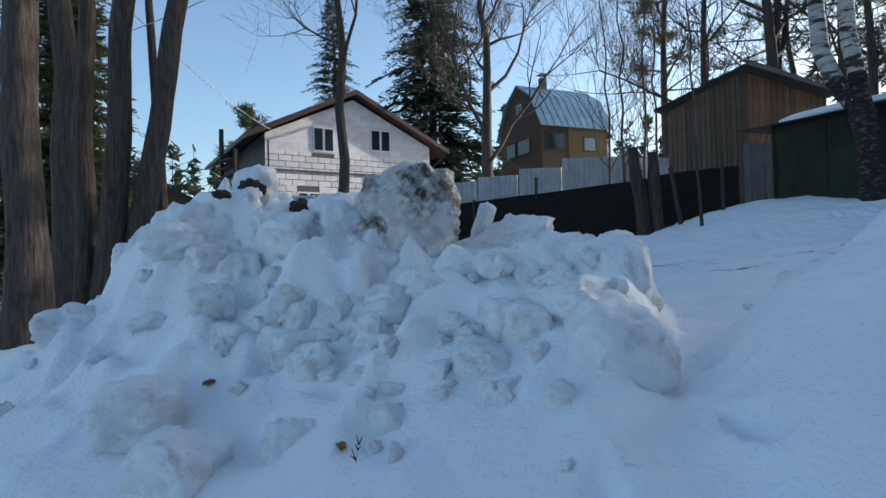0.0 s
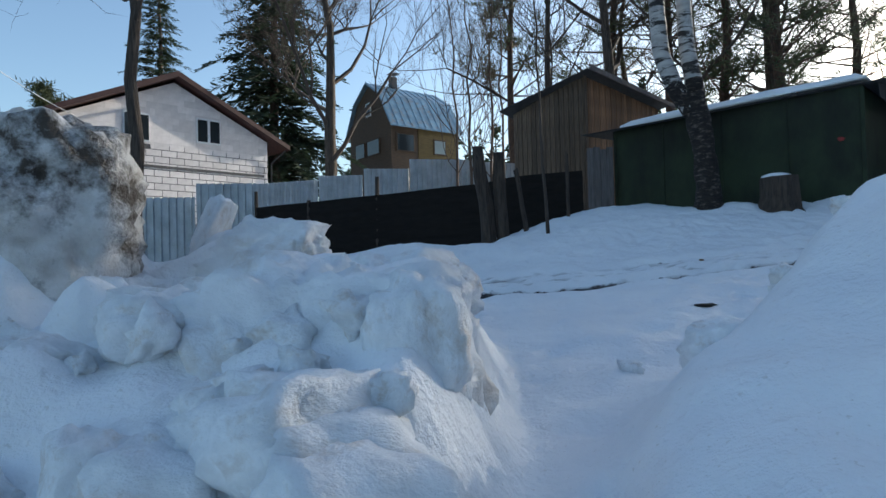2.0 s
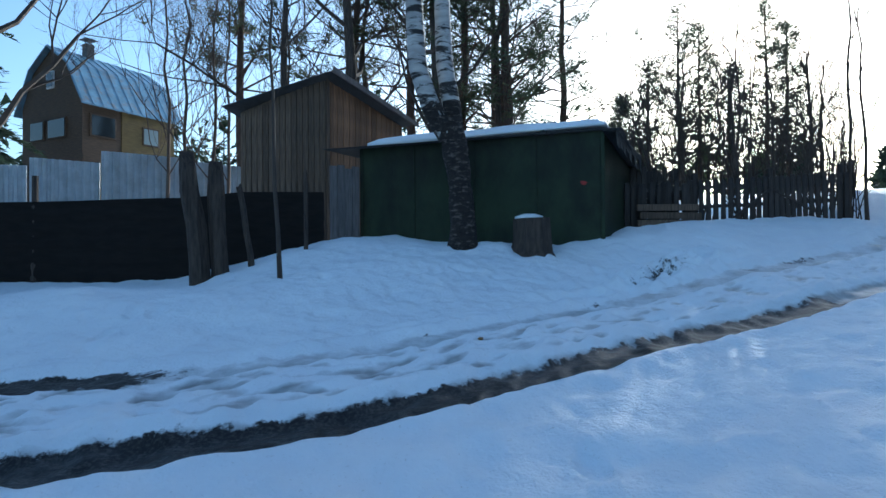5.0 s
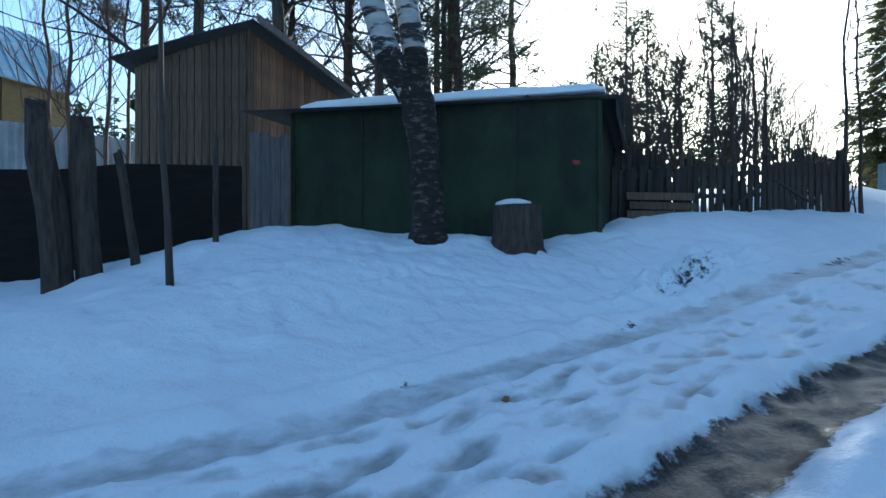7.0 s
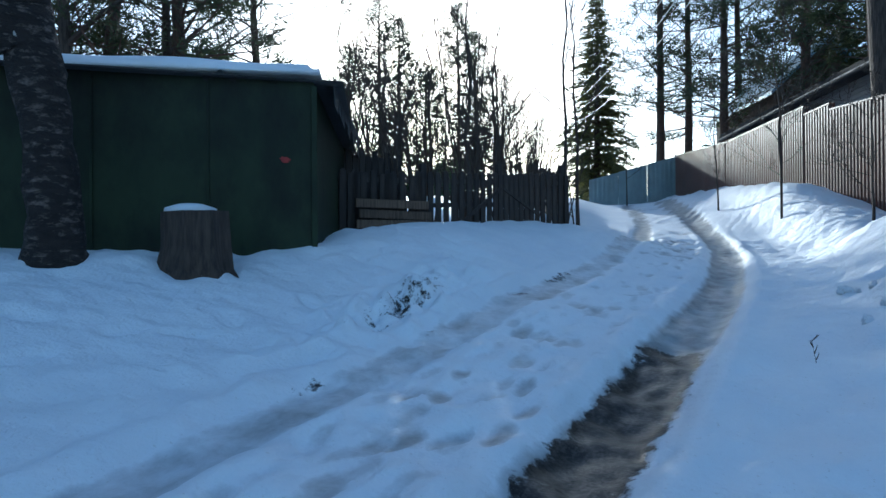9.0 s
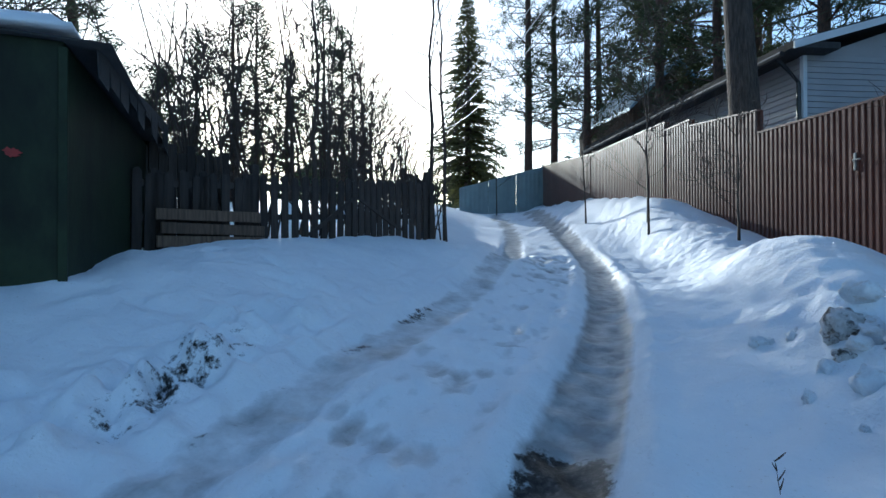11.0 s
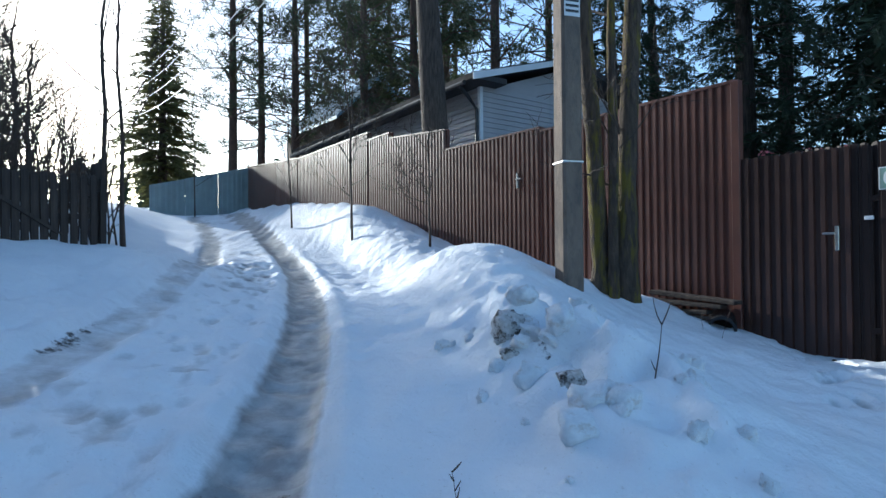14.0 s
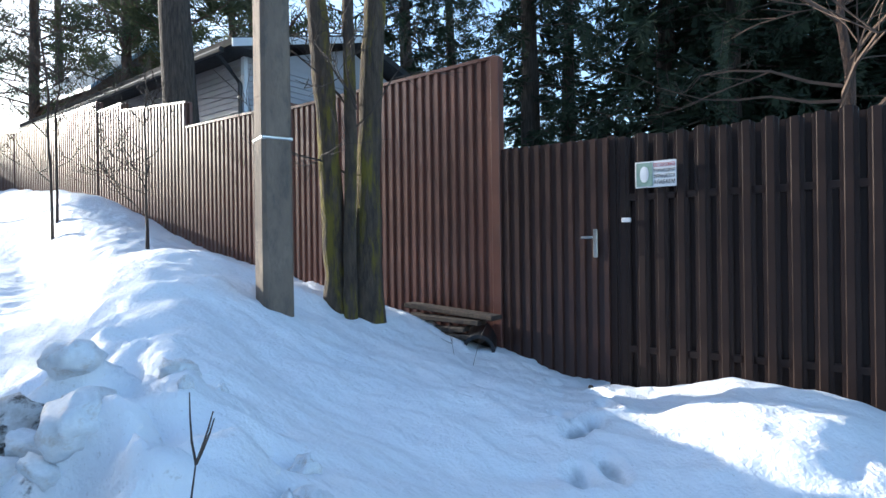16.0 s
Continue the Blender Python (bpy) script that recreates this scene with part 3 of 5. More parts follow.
# ---- garage ----
def quad_wall(name, a, b, z0, z1, mat, parent, thick=0.06, tops=None, label=""):
    m = along((a[0], a[1], 0), b)
    w = math.hypot(b[0] - a[0], b[1] - a[1])
    t0, t1 = tops or (z1, z1)
    return part(name, prism([(0, z0), (w, z0), (w, t1), (0, t0)], 0, thick), mat, parent, label, m)


garage = thing("garage", "low dark green metal garage with snow on its felt roof", "garage")
side = (0.74, 0.67)
G2 = (G0[0] + 2.8 * side[0], G0[1] + 2.8 * side[1])
G3 = (G1[0] + 3.2 * side[0], G1[1] + 3.2 * side[1])
quad_wall("front_wall", G1, G0, 2.7, 4.98, GARAGE_PAINT, garage, tops=(5.02, 5.06))
quad_wall("side_wall", G0, G2, 2.7, 4.98, GARAGE_PAINT, garage, tops=(5.06, 4.75))
quad_wall("back_wall", G2, G3, 2.7, 4.98, GARAGE_PAINT, garage)
quad_wall("side_wall", G3, G1, 2.7, 4.98, GARAGE_PAINT, garage)


def slab(corners, z, thick, mat, name, parent, bump=0.0, n=14, seed=0, droop=0.0, label=""):
    """A four-cornered sheet with uneven top and rounded rim."""
    a, b, c, d = [np.array(p, float) for p in corners]
    verts, faces = [], []
    for lay in (0, 1):
        for i in range(n + 1):
            for j in range(n + 1):
                u, v = i / n, j / n
                p = (a * (1 - u) + b * u) * (1 - v) + (d * (1 - u) + c * u) * v
                rim = min(u, 1 - u, v, 1 - v) * n
                zz = z + (p[2] if len(p) > 2 else 0)
                up = thick * (min(1, 0.25 + 0.5 * rim) if lay else 0) + (bump * float(vnoise(np.array(p[0]), np.array(p[1]), 0.9, seed)) if lay else 0)
                verts.append((p[0], p[1], zz + up - droop * (1 - min(1, rim))))
    k = (n + 1) ** 2
    for i in range(n):
        for j in range(n):
            q = i * (n + 1) + j
            faces += [(k + q, k + q + n + 1, k + q + n + 2, k + q + 1), (q, q + 1, q + n + 2, q + n + 1)]
    ring = [i * (n + 1) for i in range(n)] + [n * (n + 1) + j for j in range(n)] + [i * (n + 1) + n for i in range(n, 0, -1)] + list(range(n, 0, -1))
    for p, q in zip(ring, ring[1:] + ring[:1]):
        faces.append((p, q, k + q, k + p))
    return put_part(name, mesh_of(name, verts, faces, mat, True), parent, label)


def out(p, dx, dy, z):
    return (p[0] + dx, p[1] + dy, z)


roof_c = [out(G1, -0.65, 0.05, 4.98), out(G0, 0.22, -0.22, 5.10), out(G2, 0.2, 0.0, 4.85), out(G3, -0.2, 0.2, 4.95)]
slab(roof_c, 0, 0.05, ROOF_FELT, "roof", garage, 0.01, droop=0.03)
snow_c = [out(G1, 0.15, 0.05, 5.04), out(G0, 0.0, -0.1, 5.15), out(G2, -0.2, -0.1, 4.92), out(G3, 0.3, 0, 5.0)]
roof_snow = slab(snow_c, 0, 0.20, SNOW, "roof_snow", garage, 0.07, n=26, seed=3, label="thick snow layer on the roof")

part("corner_trim", box(-0.03, 0.03, -0.012, 0.03, 2.8, 5.02, 0.004), GARAGE_PAINT, garage, "worn corner strip", along((*G0, 0), G1))
for s in (1.05, 2.1, 3.15):
    part("seam", box(s - 0.012, s + 0.012, 0.0, 0.018, 2.8, 5.0, 0.003), GARAGE_PAINT, garage, m=along((*G0, 0), G1) @ pose(0, 0.0, 0, 0, 0, 0))
for k in range(9):
    w = 0.25 + 0.12 * math.sin(k * 3.3)
    part("felt_flap", prism([(0, 5.02), (0.3, 5.03), (0.28, 5.03 - w), (0.05, 5.02 - w * 0.8)], -0.01, 0.0), ROOF_FELT, garage, m=along((*G0, 0), G2) @ pose(0.05 + 0.29 * k, -0.2, 0.02, 0, 0, 0))
# boarded gap between garage and fence
board_door = thing("board_door", "weathered grey board door leaning beside the garage", "door", m=along((5.72, 18.05, 0), (6.25, 18.15)))
for i in range(4):
    part("board", box(0.135 * i, 0.135 * i + 0.13, 0, 0.03, 3.2, 4.62 + 0.03 * math.sin(i * 2.3), 0.004), BOARD_GREY, board_door)

# ---- plank shed ----
SC, SL, SR = (6.1, 20.8), (4.37, 21.58), (8.5, 23.2)
shed = thing("plank_shed", "tall brown vertical-plank shed with a sloping felt roof", "shed")
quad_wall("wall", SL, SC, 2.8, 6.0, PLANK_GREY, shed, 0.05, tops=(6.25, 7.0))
# right wall: the low sun on it is part of the plank colour
quad_wall("wall", SC, SR, 2.8, 6.0, PLANK_SUNLIT, shed, 0.05, tops=(7.0, 6.6))
quad_wall("wall", SR, (6.4, 24.2), 2.8, 5.9, PLANK_SUNLIT, shed, 0.05)
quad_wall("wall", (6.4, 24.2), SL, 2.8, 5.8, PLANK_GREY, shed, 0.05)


def plank_wall(a, b, z0, tops, mat, width=0.12):
    w = math.hypot(b[0] - a[0], b[1] - a[1])
    m, n = along((a[0], a[1], 0), b), int(w / width)
    for i in range(n):
        t = (i + 0.5) / n
        top = tops[0] * (1 - t) + tops[1] * t
        part("plank", box(0.004, width - 0.006, -0.03 - 0.008 * (i % 2), -0.002, z0, top, 0.003), mat, shed, m=m @ pose(i * w / n, 0, 0))


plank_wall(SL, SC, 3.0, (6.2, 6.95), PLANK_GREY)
plank_wall(SC, SR, 3.0, (6.95, 6.55), PLANK_SUNLIT)
slab([out(SL, -0.38, -0.15, 6.30), out(SC, 0.05, -0.3, 7.0), out(SR, 0.35, -0.05, 6.66), out((6.4, 24.2), -0.4, 0.3, 5.9)], 0, 0.11, ROOF_FELT, "roof", shed, 0.0, n=6)
part("fascia", prism([(-0.2, 6.97), (3.75, 6.60), (3.75, 6.71), (-0.2, 7.10)], -0.36, -0.33), BOARD_GREY, shed, "pale grey roof edge board", along((*SC, 0), SR))
part("corner_board", box(-0.05, 0.06, -0.06, -0.035, 3.0, 6.96, 0.004), PLANK_GREY, shed, m=along((*SC, 0), SR))

# ---- black fence and posts ----
black_fence = thing("black_fence", "sagging black sheet fence on wooden posts", "fence", m=along((*BF0, 0), BF1))
bl = math.hypot(BF1[0] - BF0[0], BF1[1] - BF0[1])


def ripple_sheet(width, tops, z0):
    verts, faces, n, k = [], [], 60, 22
    for i in range(n + 1):
        u = i / n
        top = float(np.interp(u * width, [p[0] for p in tops], [p[1] for p in tops]))
        for j in range(k + 1):
            v = j / k
            d = 0.018 * math.sin(v * 46 + 1.2 * math.sin(u * 9)) + 0.03 * math.sin(u * 23)
            for off in (0, 0.006):
                verts.append((u * width, d + off, z0 + (top - z0) * v))
    for i in range(n):
        for j in range(k):
            a = 2 * (i * (k + 1) + j)
            b, c = a + 2 * (k + 1), a + 2
            e = b + 2
            faces += [(a, c, e, b), (a + 1, b + 1, e + 1, c + 1)]
    return mesh_of("sheet", verts, faces, BLACK_SHEET, True)


put_part("sheet", ripple_sheet(bl, [(0, 4.15), (1.5, 4.18), (2.3, 4.1), (5.2, 4.07), (9.45, 4.06)], 2.2), black_fence)
for s, top in ((9.47, 4.52), (7.45, 4.12), (5.16, 4.53)):
    v, f = tube([(s, 0.0, 2.2), (s + 0.02, -0.06, 3.3), (s, -0.04, top)], [0.06, 0.055, 0.05], 7)
    put_part("post", mesh_of("post", v, f, POST_WOOD), black_fence)


def log_post(name, x, y, top, r, lean, label, seed=0):
    z, rnd = gz(x, y), random.Random(seed)
    path = [(x + lean[0] * t + rnd.uniform(-.02, .02), y + lean[1] * t, z - 0.2 + (top - z + 0.2) * t) for t in (0, 0.25, 0.5, 0.75, 1)]
    v, f = tube(path, [r * 1.1, r, r * 0.97, r * 0.95, r * 0.8], 9)
    v = [Vector(p) + Vector((rnd.uniform(-1, 1), rnd.uniform(-1, 1), 0)) * r * 0.2 + (Vector((0, 0, rnd.uniform(-1.6, 0.8) * r)) if k >= len(v) - 9 else Vector()) for k, p in enumerate(v)]
    ob = new(name, mesh_of(name, v, f, POST_WOOD))
    return tagged(ob, label, "post", "old posts by the black fence")


log_post("log_post", 3.75, 17.35, 4.55, 0.14, (-0.22, 0.0), "split grey log post leaning over the fence", 1)
log_post("log_post", 3.98, 17.35, 4.42, 0.12, (-0.05, 0.0), "dark weathered log post beside the fence", 2)
log_post("log_post", 4.45, 17.2, 4.16, 0.05, (-0.2, 0.1), "thin leaning pole against the fence", 3)
log_post("stake", 5.2, 17.2, 4.4, 0.035, (0.0, 0.05), "thin grey stake before the black fence", 5)

# ---- picket fence ----
picket_fence = thing("picket_fence", "dark weathered wooden picket fence with a braced gate", "fence", m=along((*P0, 0), P1))
pl = math.hypot(P1[0] - P0[0], P1[1] - P0[1])


def picket(s, top, w, parent, m=None):
    z = 3.0
    bm = prism([(0, z), (w, z), (w, top - 0.03), (w / 2, top), (0, top - 0.03)], 0, 0.022)
    part("picket", bm, PICKET_MAT, parent, m=pose(s, 0, 0, 0, 0.8 * math.sin(s * 51), 0))


i, s = 0, -0.15
while s < 1.45:
    picket(s, 4.40 + 0.04 * s + 0.03 * math.sin(i * 3.7), 0.095, picket_fence)
    i, s = i + 1, s + 0.1
while s < pl:
    picket(s, 4.42 + 0.055 * (s - 0.4) + 0.015 * math.sin(i * 3.7), 0.092, picket_fence)
    i, s = i + 1, s + 0.130
for z in (3.85, 4.22):
    part("rail", prism([(-0.1, z), (pl, z + 0.22), (pl, z + 0.29), (-0.1, z + 0.07)], 0.025, 0.06), PICKET_MAT, picket_fence)
for x0, z0, x1, z1 in ((2.15, 3.75, 2.9, 4.3), (2.95, 4.3, 3.8, 3.85)):
    part("brace", prism([(x0, z0), (x0 + 0.09, z0), (x1 + 0.09, z1), (x1, z1)], -0.03, -0.004), PICKET_MAT, picket_fence)
for k, s in enumerate((0.0, 1.5, 3.0, pl)):
    part("post", box(s - 0.05, s + 0.05, 0.065, 0.15, 3.0, 4.5 + 0.07 * s, 0.008), PICKET_MAT, picket_fence)
pallet = thing("board_stack", "low stack of horizontal grey boards before the pickets", "boards", m=along((*P0, 0), P1) @ pose(0.3, -0.14, 0))
for k in range(5):
    part("board", box(0, 1.2 + 0.03 * math.sin(k * 4), 0, 0.03, 3.3 + 0.145 * k, 3.42 + 0.145 * k, 0.004), PLANK_GREY, pallet, m=pose(0, 0.004 * k, 0, 0, 0.4 * math.sin(k * 9), 0))
tall_fence = thing("tall_plank_fence", "taller dark plank fence reaching to the garage", "fence", m=along((11.3, 17.75, 0), (13.3, 17.2)))
for k in range(12):
    part("plank", box(0.11 * k, 0.11 * k + 0.1, 0, 0.025, 3.1, 4.78 + 0.05 * math.sin(k * 2.9), 0.003), PICKET_MAT, tall_fence)
for z in (3.9, 4.5):
    part("rail", box(0, 1.3, 0.03, 0.07, z, z + 0.07, 0.004), PICKET_MAT, tall_fence)
lane_fence = thing("lane_fence", "dark old plank fence along the far lane", "fence", m=along((15.35, 15.98, 0), (27.0, 23.6)))
for k in range(84):
    zz = gz(15.35 + 0.83 * 0.165 * k, 15.98 + 0.543 * 0.165 * k)
    part("plank", box(0, 0.135, 0, 0.025, zz - 0.2, zz + 1.15 + 0.04 * math.sin(k * 2.3), 0.003), PICKET_MAT, lane_fence, m=pose(0.165 * k, 0, 0, 0, math.sin(k * 7.0), 0))
for k in range(14):
    zz = gz(15.35 + 0.83 * k, 15.98 + 0.543 * k)
    part("rail", prism([(0, zz + 0.75), (1.02, zz + 0.84), (1.02, zz + 0.91), (0, zz + 0.82)], 0.03, 0.06), PICKET_MAT, lane_fence, m=pose(k, 0, 0))

# ---- stump ----
stump = thing("tree_stump", "dark old tree stump capped with snow", "stump", m=pose(8.4, 15.95, gz(8.4, 15.95) - 0.1))
v, f = tube([(0, 0, 0), (0, 0, 0.1), (0.01, 0, 0.3), (0, 0, 0.6)], [0.36, 0.31, 0.28, 0.27], 16)
v = [Vector((p.x * (1 + 0.08 * math.sin(7 * math.atan2(p.y, p.x))), p.y * (1 + 0.08 * math.sin(7 * math.atan2(p.y, p.x))), p.z)) for p in v]
put_part("trunk", mesh_of("trunk", v, f, POST_WOOD), stump)
v, f = tube([(-0.04, 0, 0.585), (-0.04, 0, 0.63), (-0.04, 0, 0.665)], [0.22, 0.21, 0.10], 14)
put_part("snow_cap", mesh_of("snow_cap", v, f, SNOW, True), stump, "white snow cap")

# ---- utility pole ----
pole = thing("utility_pole", "grey weathered square concrete utility pole", "utility pole", m=pose(13.5, 10.15, 0, 0, 0, 16))
v, f = [], []
for z, r in ((2.6, 0.118), (7.0, 0.108), (12.5, 0.095)):
    c = r * 0.25
    for px, py in ((r, -r + c), (r, r - c), (r - c, r), (-r + c, r), (-r, r - c), (-r, -r + c), (-r + c, -r), (r - c, -r)):
        v.append((px, py, z))
for k in range(2):
    for i in range(8):
        j = (i + 1) % 8
        f.append((8 * k + i, 8 * k + j, 8 * k + 8 + j, 8 * k + 8 + i))
f.append(tuple(range(16, 24)))
put_part("shaft", mesh_of("shaft", v, f, CONCRETE), pole)
bm = box(-0.12, 0.12, -0.12, 0.12, 4.48, 4.51, 0.01)
part("band", bm, STEEL, pole, "dull steel band")

# ---- houses ----
HA, HB = (-11.79, 25.31), (-6.66, 31.78)
house = thing("block_house", "unfinished pale aerated-block house with a dark red roof edge", "house", m=along((*HA, 0), HB))
HW, HAPEX, HEAVE = 8.25, 10.15, 8.15
depth = 9.0
part("wall", prism([(0, 2), (HW, 2), (HW, HEAVE - 0.1), (HW / 2, HAPEX - 0.15), (0, HEAVE - 0.1)], 0.0, depth), MORTAR, house)
part("gable_plaster", prism([(0, 7.34), (HW, 7.34), (HW, HEAVE - 0.1), (HW / 2, HAPEX - 0.15), (0, HEAVE - 0.1)], -0.010, -0.004), BLOCK_MAT, house, "pale smoothed upper wall")
roof_t = [(-0.9, HEAVE - 0.42), (HW / 2, HAPEX), (HW + 0.9, HEAVE - 0.42), (HW + 0.9, HEAVE - 0.22), (HW / 2, HAPEX + 0.22), (-0.9, HEAVE - 0.22)]
part("roof", prism(roof_t, -0.5, depth + 0.5), RED_ROOF, house, "dark red roof with wide eaves")
for x0, z0, w, h in ((2.15, 7.40, 1.0, 1.15), (4.98, 7.62, 1.05, 1.08), (1.4, 5.05, 1.0, 0.5)):
    win = part("window", box(x0, x0 + w, -0.05, 0.06, z0, z0 + h, 0.01), WHITE_PVC, house, "white-framed window")
    for k in range(2):
        part("pane", box(x0 + 0.07 + k * w / 2, x0 + w / 2 - 0.05 + k * w / 2, -0.065, -0.045, z0 + 0.08, z0 + h - 0.08), GLASS, win)


def block_wall():
    """Courses of aerated blocks over the gable wall, window openings left free."""
    big = mesh_of("block", *cube_of(0.57, 0.03, 0.24), BLOCK_MAT)
    full = mesh_of("block", *cube_of(0.597, 0.03, 0.267), BLOCK_MAT)
    wins = [(2.15, 7.40, 1.0, 1.15), (4.98, 7.62, 1.05, 1.08), (1.4, 5.05, 1.0, 0.5)]
    row, z = 0, 4.2
    while z < HAPEX - 0.5:
        half = HW / 2 if z + 0.27 < HEAVE - 0.1 else HW / 2 * (1 - (z + 0.27 - HEAVE + 0.1) / (HAPEX - HEAVE - 0.05))
        x = HW / 2 - half - (0.3 if row % 2 else 0)
        while x < HW / 2 + half - 0.02:
            x0, x1 = max(x, HW / 2 - half), min(x + 0.6, HW / 2 + half)
            if x1 - x0 > 0.12 and not any(x1 > a - 0.05 and x0 < a + w + 0.05 and z + 0.27 > c - 0.02 and z < c + h + 0.02 for a, c, w, h in wins):
                ob = put_part("block", full if z > 7.35 else big, house, m=pose(x0 + 0.004, -0.014, z) @ Matrix.Diagonal(((x1 - x0) / 0.6, 1, 1, 1)))
            elif x1 - x0 > 0.12:
                for a, c, w, h in wins:
                    if x1 > a - 0.05 and x0 < a + w + 0.05 and z + 0.27 > c - 0.02 and z < c + h + 0.02:
                        for p, q in ((x0, a - 0.02), (a + w + 0.02, x1)):
                            if q - p > 0.08:
                                put_part("block", full, house, m=pose(p, -0.014, z) @ Matrix.Diagonal(((q - p) / 0.6, 1, 1, 1)))
            x += 0.6
        row, z = row + 1, z + 0.27


def cube_of(w, d, h):
    v = [(x, y, z) for x in (0, w) for y in (0, d) for z in (0, h)]
    return v, [(0, 1, 3, 2), (4, 6, 7, 5), (0, 4, 5, 1), (2, 3, 7, 6), (1, 5, 7, 3), (0, 2, 6, 4)]


block_wall()
part("beam", box(0.2, HW - 0.2, -0.06, -0.02, 6.42, 6.52, 0.005), MORTAR, house, "grey string course")
v, f = tube([(0.12, -0.1, 7.7), (0.12, -0.1, 5.0)], [0.04, 0.04], 6)
put_part("downpipe", mesh_of("downpipe", v, f, BLACK_PLASTIC), house)
v, f = tube([(HW + 0.8, -0.3, 7.75), (HW + 0.15, -0.1, 7.1), (HW + 0.12, -0.1, 4.5)], [0.04, 0.04, 0.04], 6)
put_part("downpipe", mesh_of("downpipe", v, f, BLACK_PLASTIC), house)
# outer stair beside the block house
stair = thing("outer_stair", "dark timber outer stair frame beside the house", "stair", m=along((-12.6, 24.6, 0), (-14.4, 25.5)))
for x, top in ((0.0, 7.3), (1.5, 8.4)):
    part("post", box(x, x + 0.16, 0, 0.16, 2.4, top, 0.01), POST_WOOD, stair)
for k in range(9):
    part("tread", box(0.16, 1.5, 0, 0.3, 4.0 + 0.36 * k, 4.07 + 0.36 * k, 0.005), POST_WOOD, stair)

# gambrel house
DC = (-2.26, 39.3)
dacha = thing("gambrel_house", "old brown wooden house with a blue-grey gambrel roof", "house", m=along((*DC, 0), (DC[0] + 0.737, DC[1] + 0.676)))
DL, DG, DE, DR = 4.9, 5.0, 10.65, 13.35
prof = [(0, 3.5), (DG, 3.5), (DG, DE), (DG - 0.95, 12.35), (DG / 2, DR), (0.95, 12.35), (0, DE)]


def gable_prism(pts, x0, x1):
    bm = prism([(y, z) for y, z in pts], x0, x1)
    bmesh.ops.transform(bm, verts=bm.verts, matrix=Matrix(((0, 1, 0, 0), (1, 0, 0, 0), (0, 0, 1, 0), (0, 0, 0, 1))))
    bmesh.ops.recalc_face_normals(bm, faces=bm.faces)
    return bm


part("wall", gable_prism(prof, 0.0, DL), DACHA_WALL, dacha)
for y0, z0, y1, z1 in ((-0.35, DE - 0.35, 0.95, 12.42), (0.95, 12.42, DG / 2, DR + 0.08), (DG / 2, DR + 0.08, DG - 0.95, 12.42), (DG - 0.95, 12.42, DG + 0.35, DE - 0.35)):
    part("roof_slope", gable_prism([(y0, z0), (y1, z1), (y1, z1 + 0.07), (y0, z0 + 0.07)], -0.25, DL + 0.3), ROOF_BLUE, dacha)
    for k in range(11):
        part("roof_seam", gable_prism([(y0, z0 + 0.07), (y1, z1 + 0.07), (y1, z1 + 0.105), (y0, z0 + 0.105)], -0.2 + 0.5 * k, -0.165 + 0.5 * k), ROOF_BLUE, dacha)
ch = part("chimney", box(1.6, 2.0, DG / 2 - 0.2, DG / 2 + 0.2, 13.0, 14.15, 0.01), MORTAR, dacha, "brick chimney with a metal hood")
part("hood", box(1.5, 2.1, DG / 2 - 0.3, DG / 2 + 0.3, 14.35, 14.4, 0.01), BLACK_PLASTIC, ch)
for x in (1.62, 1.95):
    part("leg", box(x, x + 0.03, DG / 2 - 0.02, DG / 2 + 0.02, 14.15, 14.36), BLACK_PLASTIC, ch)
part("yellow_wall", box(1.9, DL - 0.02, -0.06, -0.01, 8.1, 10.5, 0.005), DACHA_YELLOW, dacha, "yellow-painted boards")
part("board_band", box(0.0, DL, -0.07, -0.01, 7.75, 8.05, 0.005), DACHA_WALL, dacha)
for x0, z0, w, h, pale in ((0.3, 8.9, 1.3, 1.1, False), (3.0, 8.9, 0.95, 0.95, True)):
    win = part("window", box(x0, x0 + w, -0.10, -0.02, z0, z0 + h, 0.01), DACHA_WALL, dacha, "small wooden window")
    part("pane", box(x0 + 0.08, x0 + w - 0.08, -0.115, -0.095, z0 + 0.08, z0 + h - 0.08), GREY_METAL if pale else GLASS, win)
for y0, z0, w, h in ((2.2, 11.4, 0.6, 0.85), (1.2, 8.9, 1.5, 1.0), (3.0, 8.9, 1.2, 1.0)):
    bm = box(-0.08, -0.01, y0, y0 + w, z0, z0 + h, 0.01)
    win = part("window", bm, WHITE_PVC if w < 1 else DACHA_WALL, dacha, "small gable window")
    part("pane", box(-0.10, -0.075, y0 + 0.07, y0 + w - 0.07, z0 + 0.07, z0 + h - 0.07), GLASS, win)

# galvanised fences
zf = thing("galvanised_fence", "stepped galvanised corrugated fence before the old house", "fence", m=along((-7.5, 24.5, 0), (4.0, 29.5)))
for s0, s1, h0, h1 in ((2.2, 5.3, 5.2, 5.47), (5.34, 6.95, 5.6, 5.68), (7.0, 8.74, 5.92, 5.95), (8.77, 11.5, 6.32, 6.38), (11.5, 15.5, 6.3, 6.25)):
    put_part("panel", sheet_mesh("panel", s1 - s0, (h0, h1), ZINC, 0.2, 0.055, z0=2.4), zf, m=pose(s0, 0, 0))
zn = thing("galvanised_fence", "galvanised corrugated fence along the block house yard", "fence", m=along((-2.96, 22.0, 0), (-9, 20.5)))
for s0, s1, h in ((0.0, 1.63, 4.76), (1.66, 3.3, 4.38), (3.32, 6.5, 4.6)):
    put_part("panel", sheet_mesh("panel", s1 - s0, (h, h), ZINC, 0.2, -0.055, z0=2.2), zn, m=pose(s0, 0, 0))

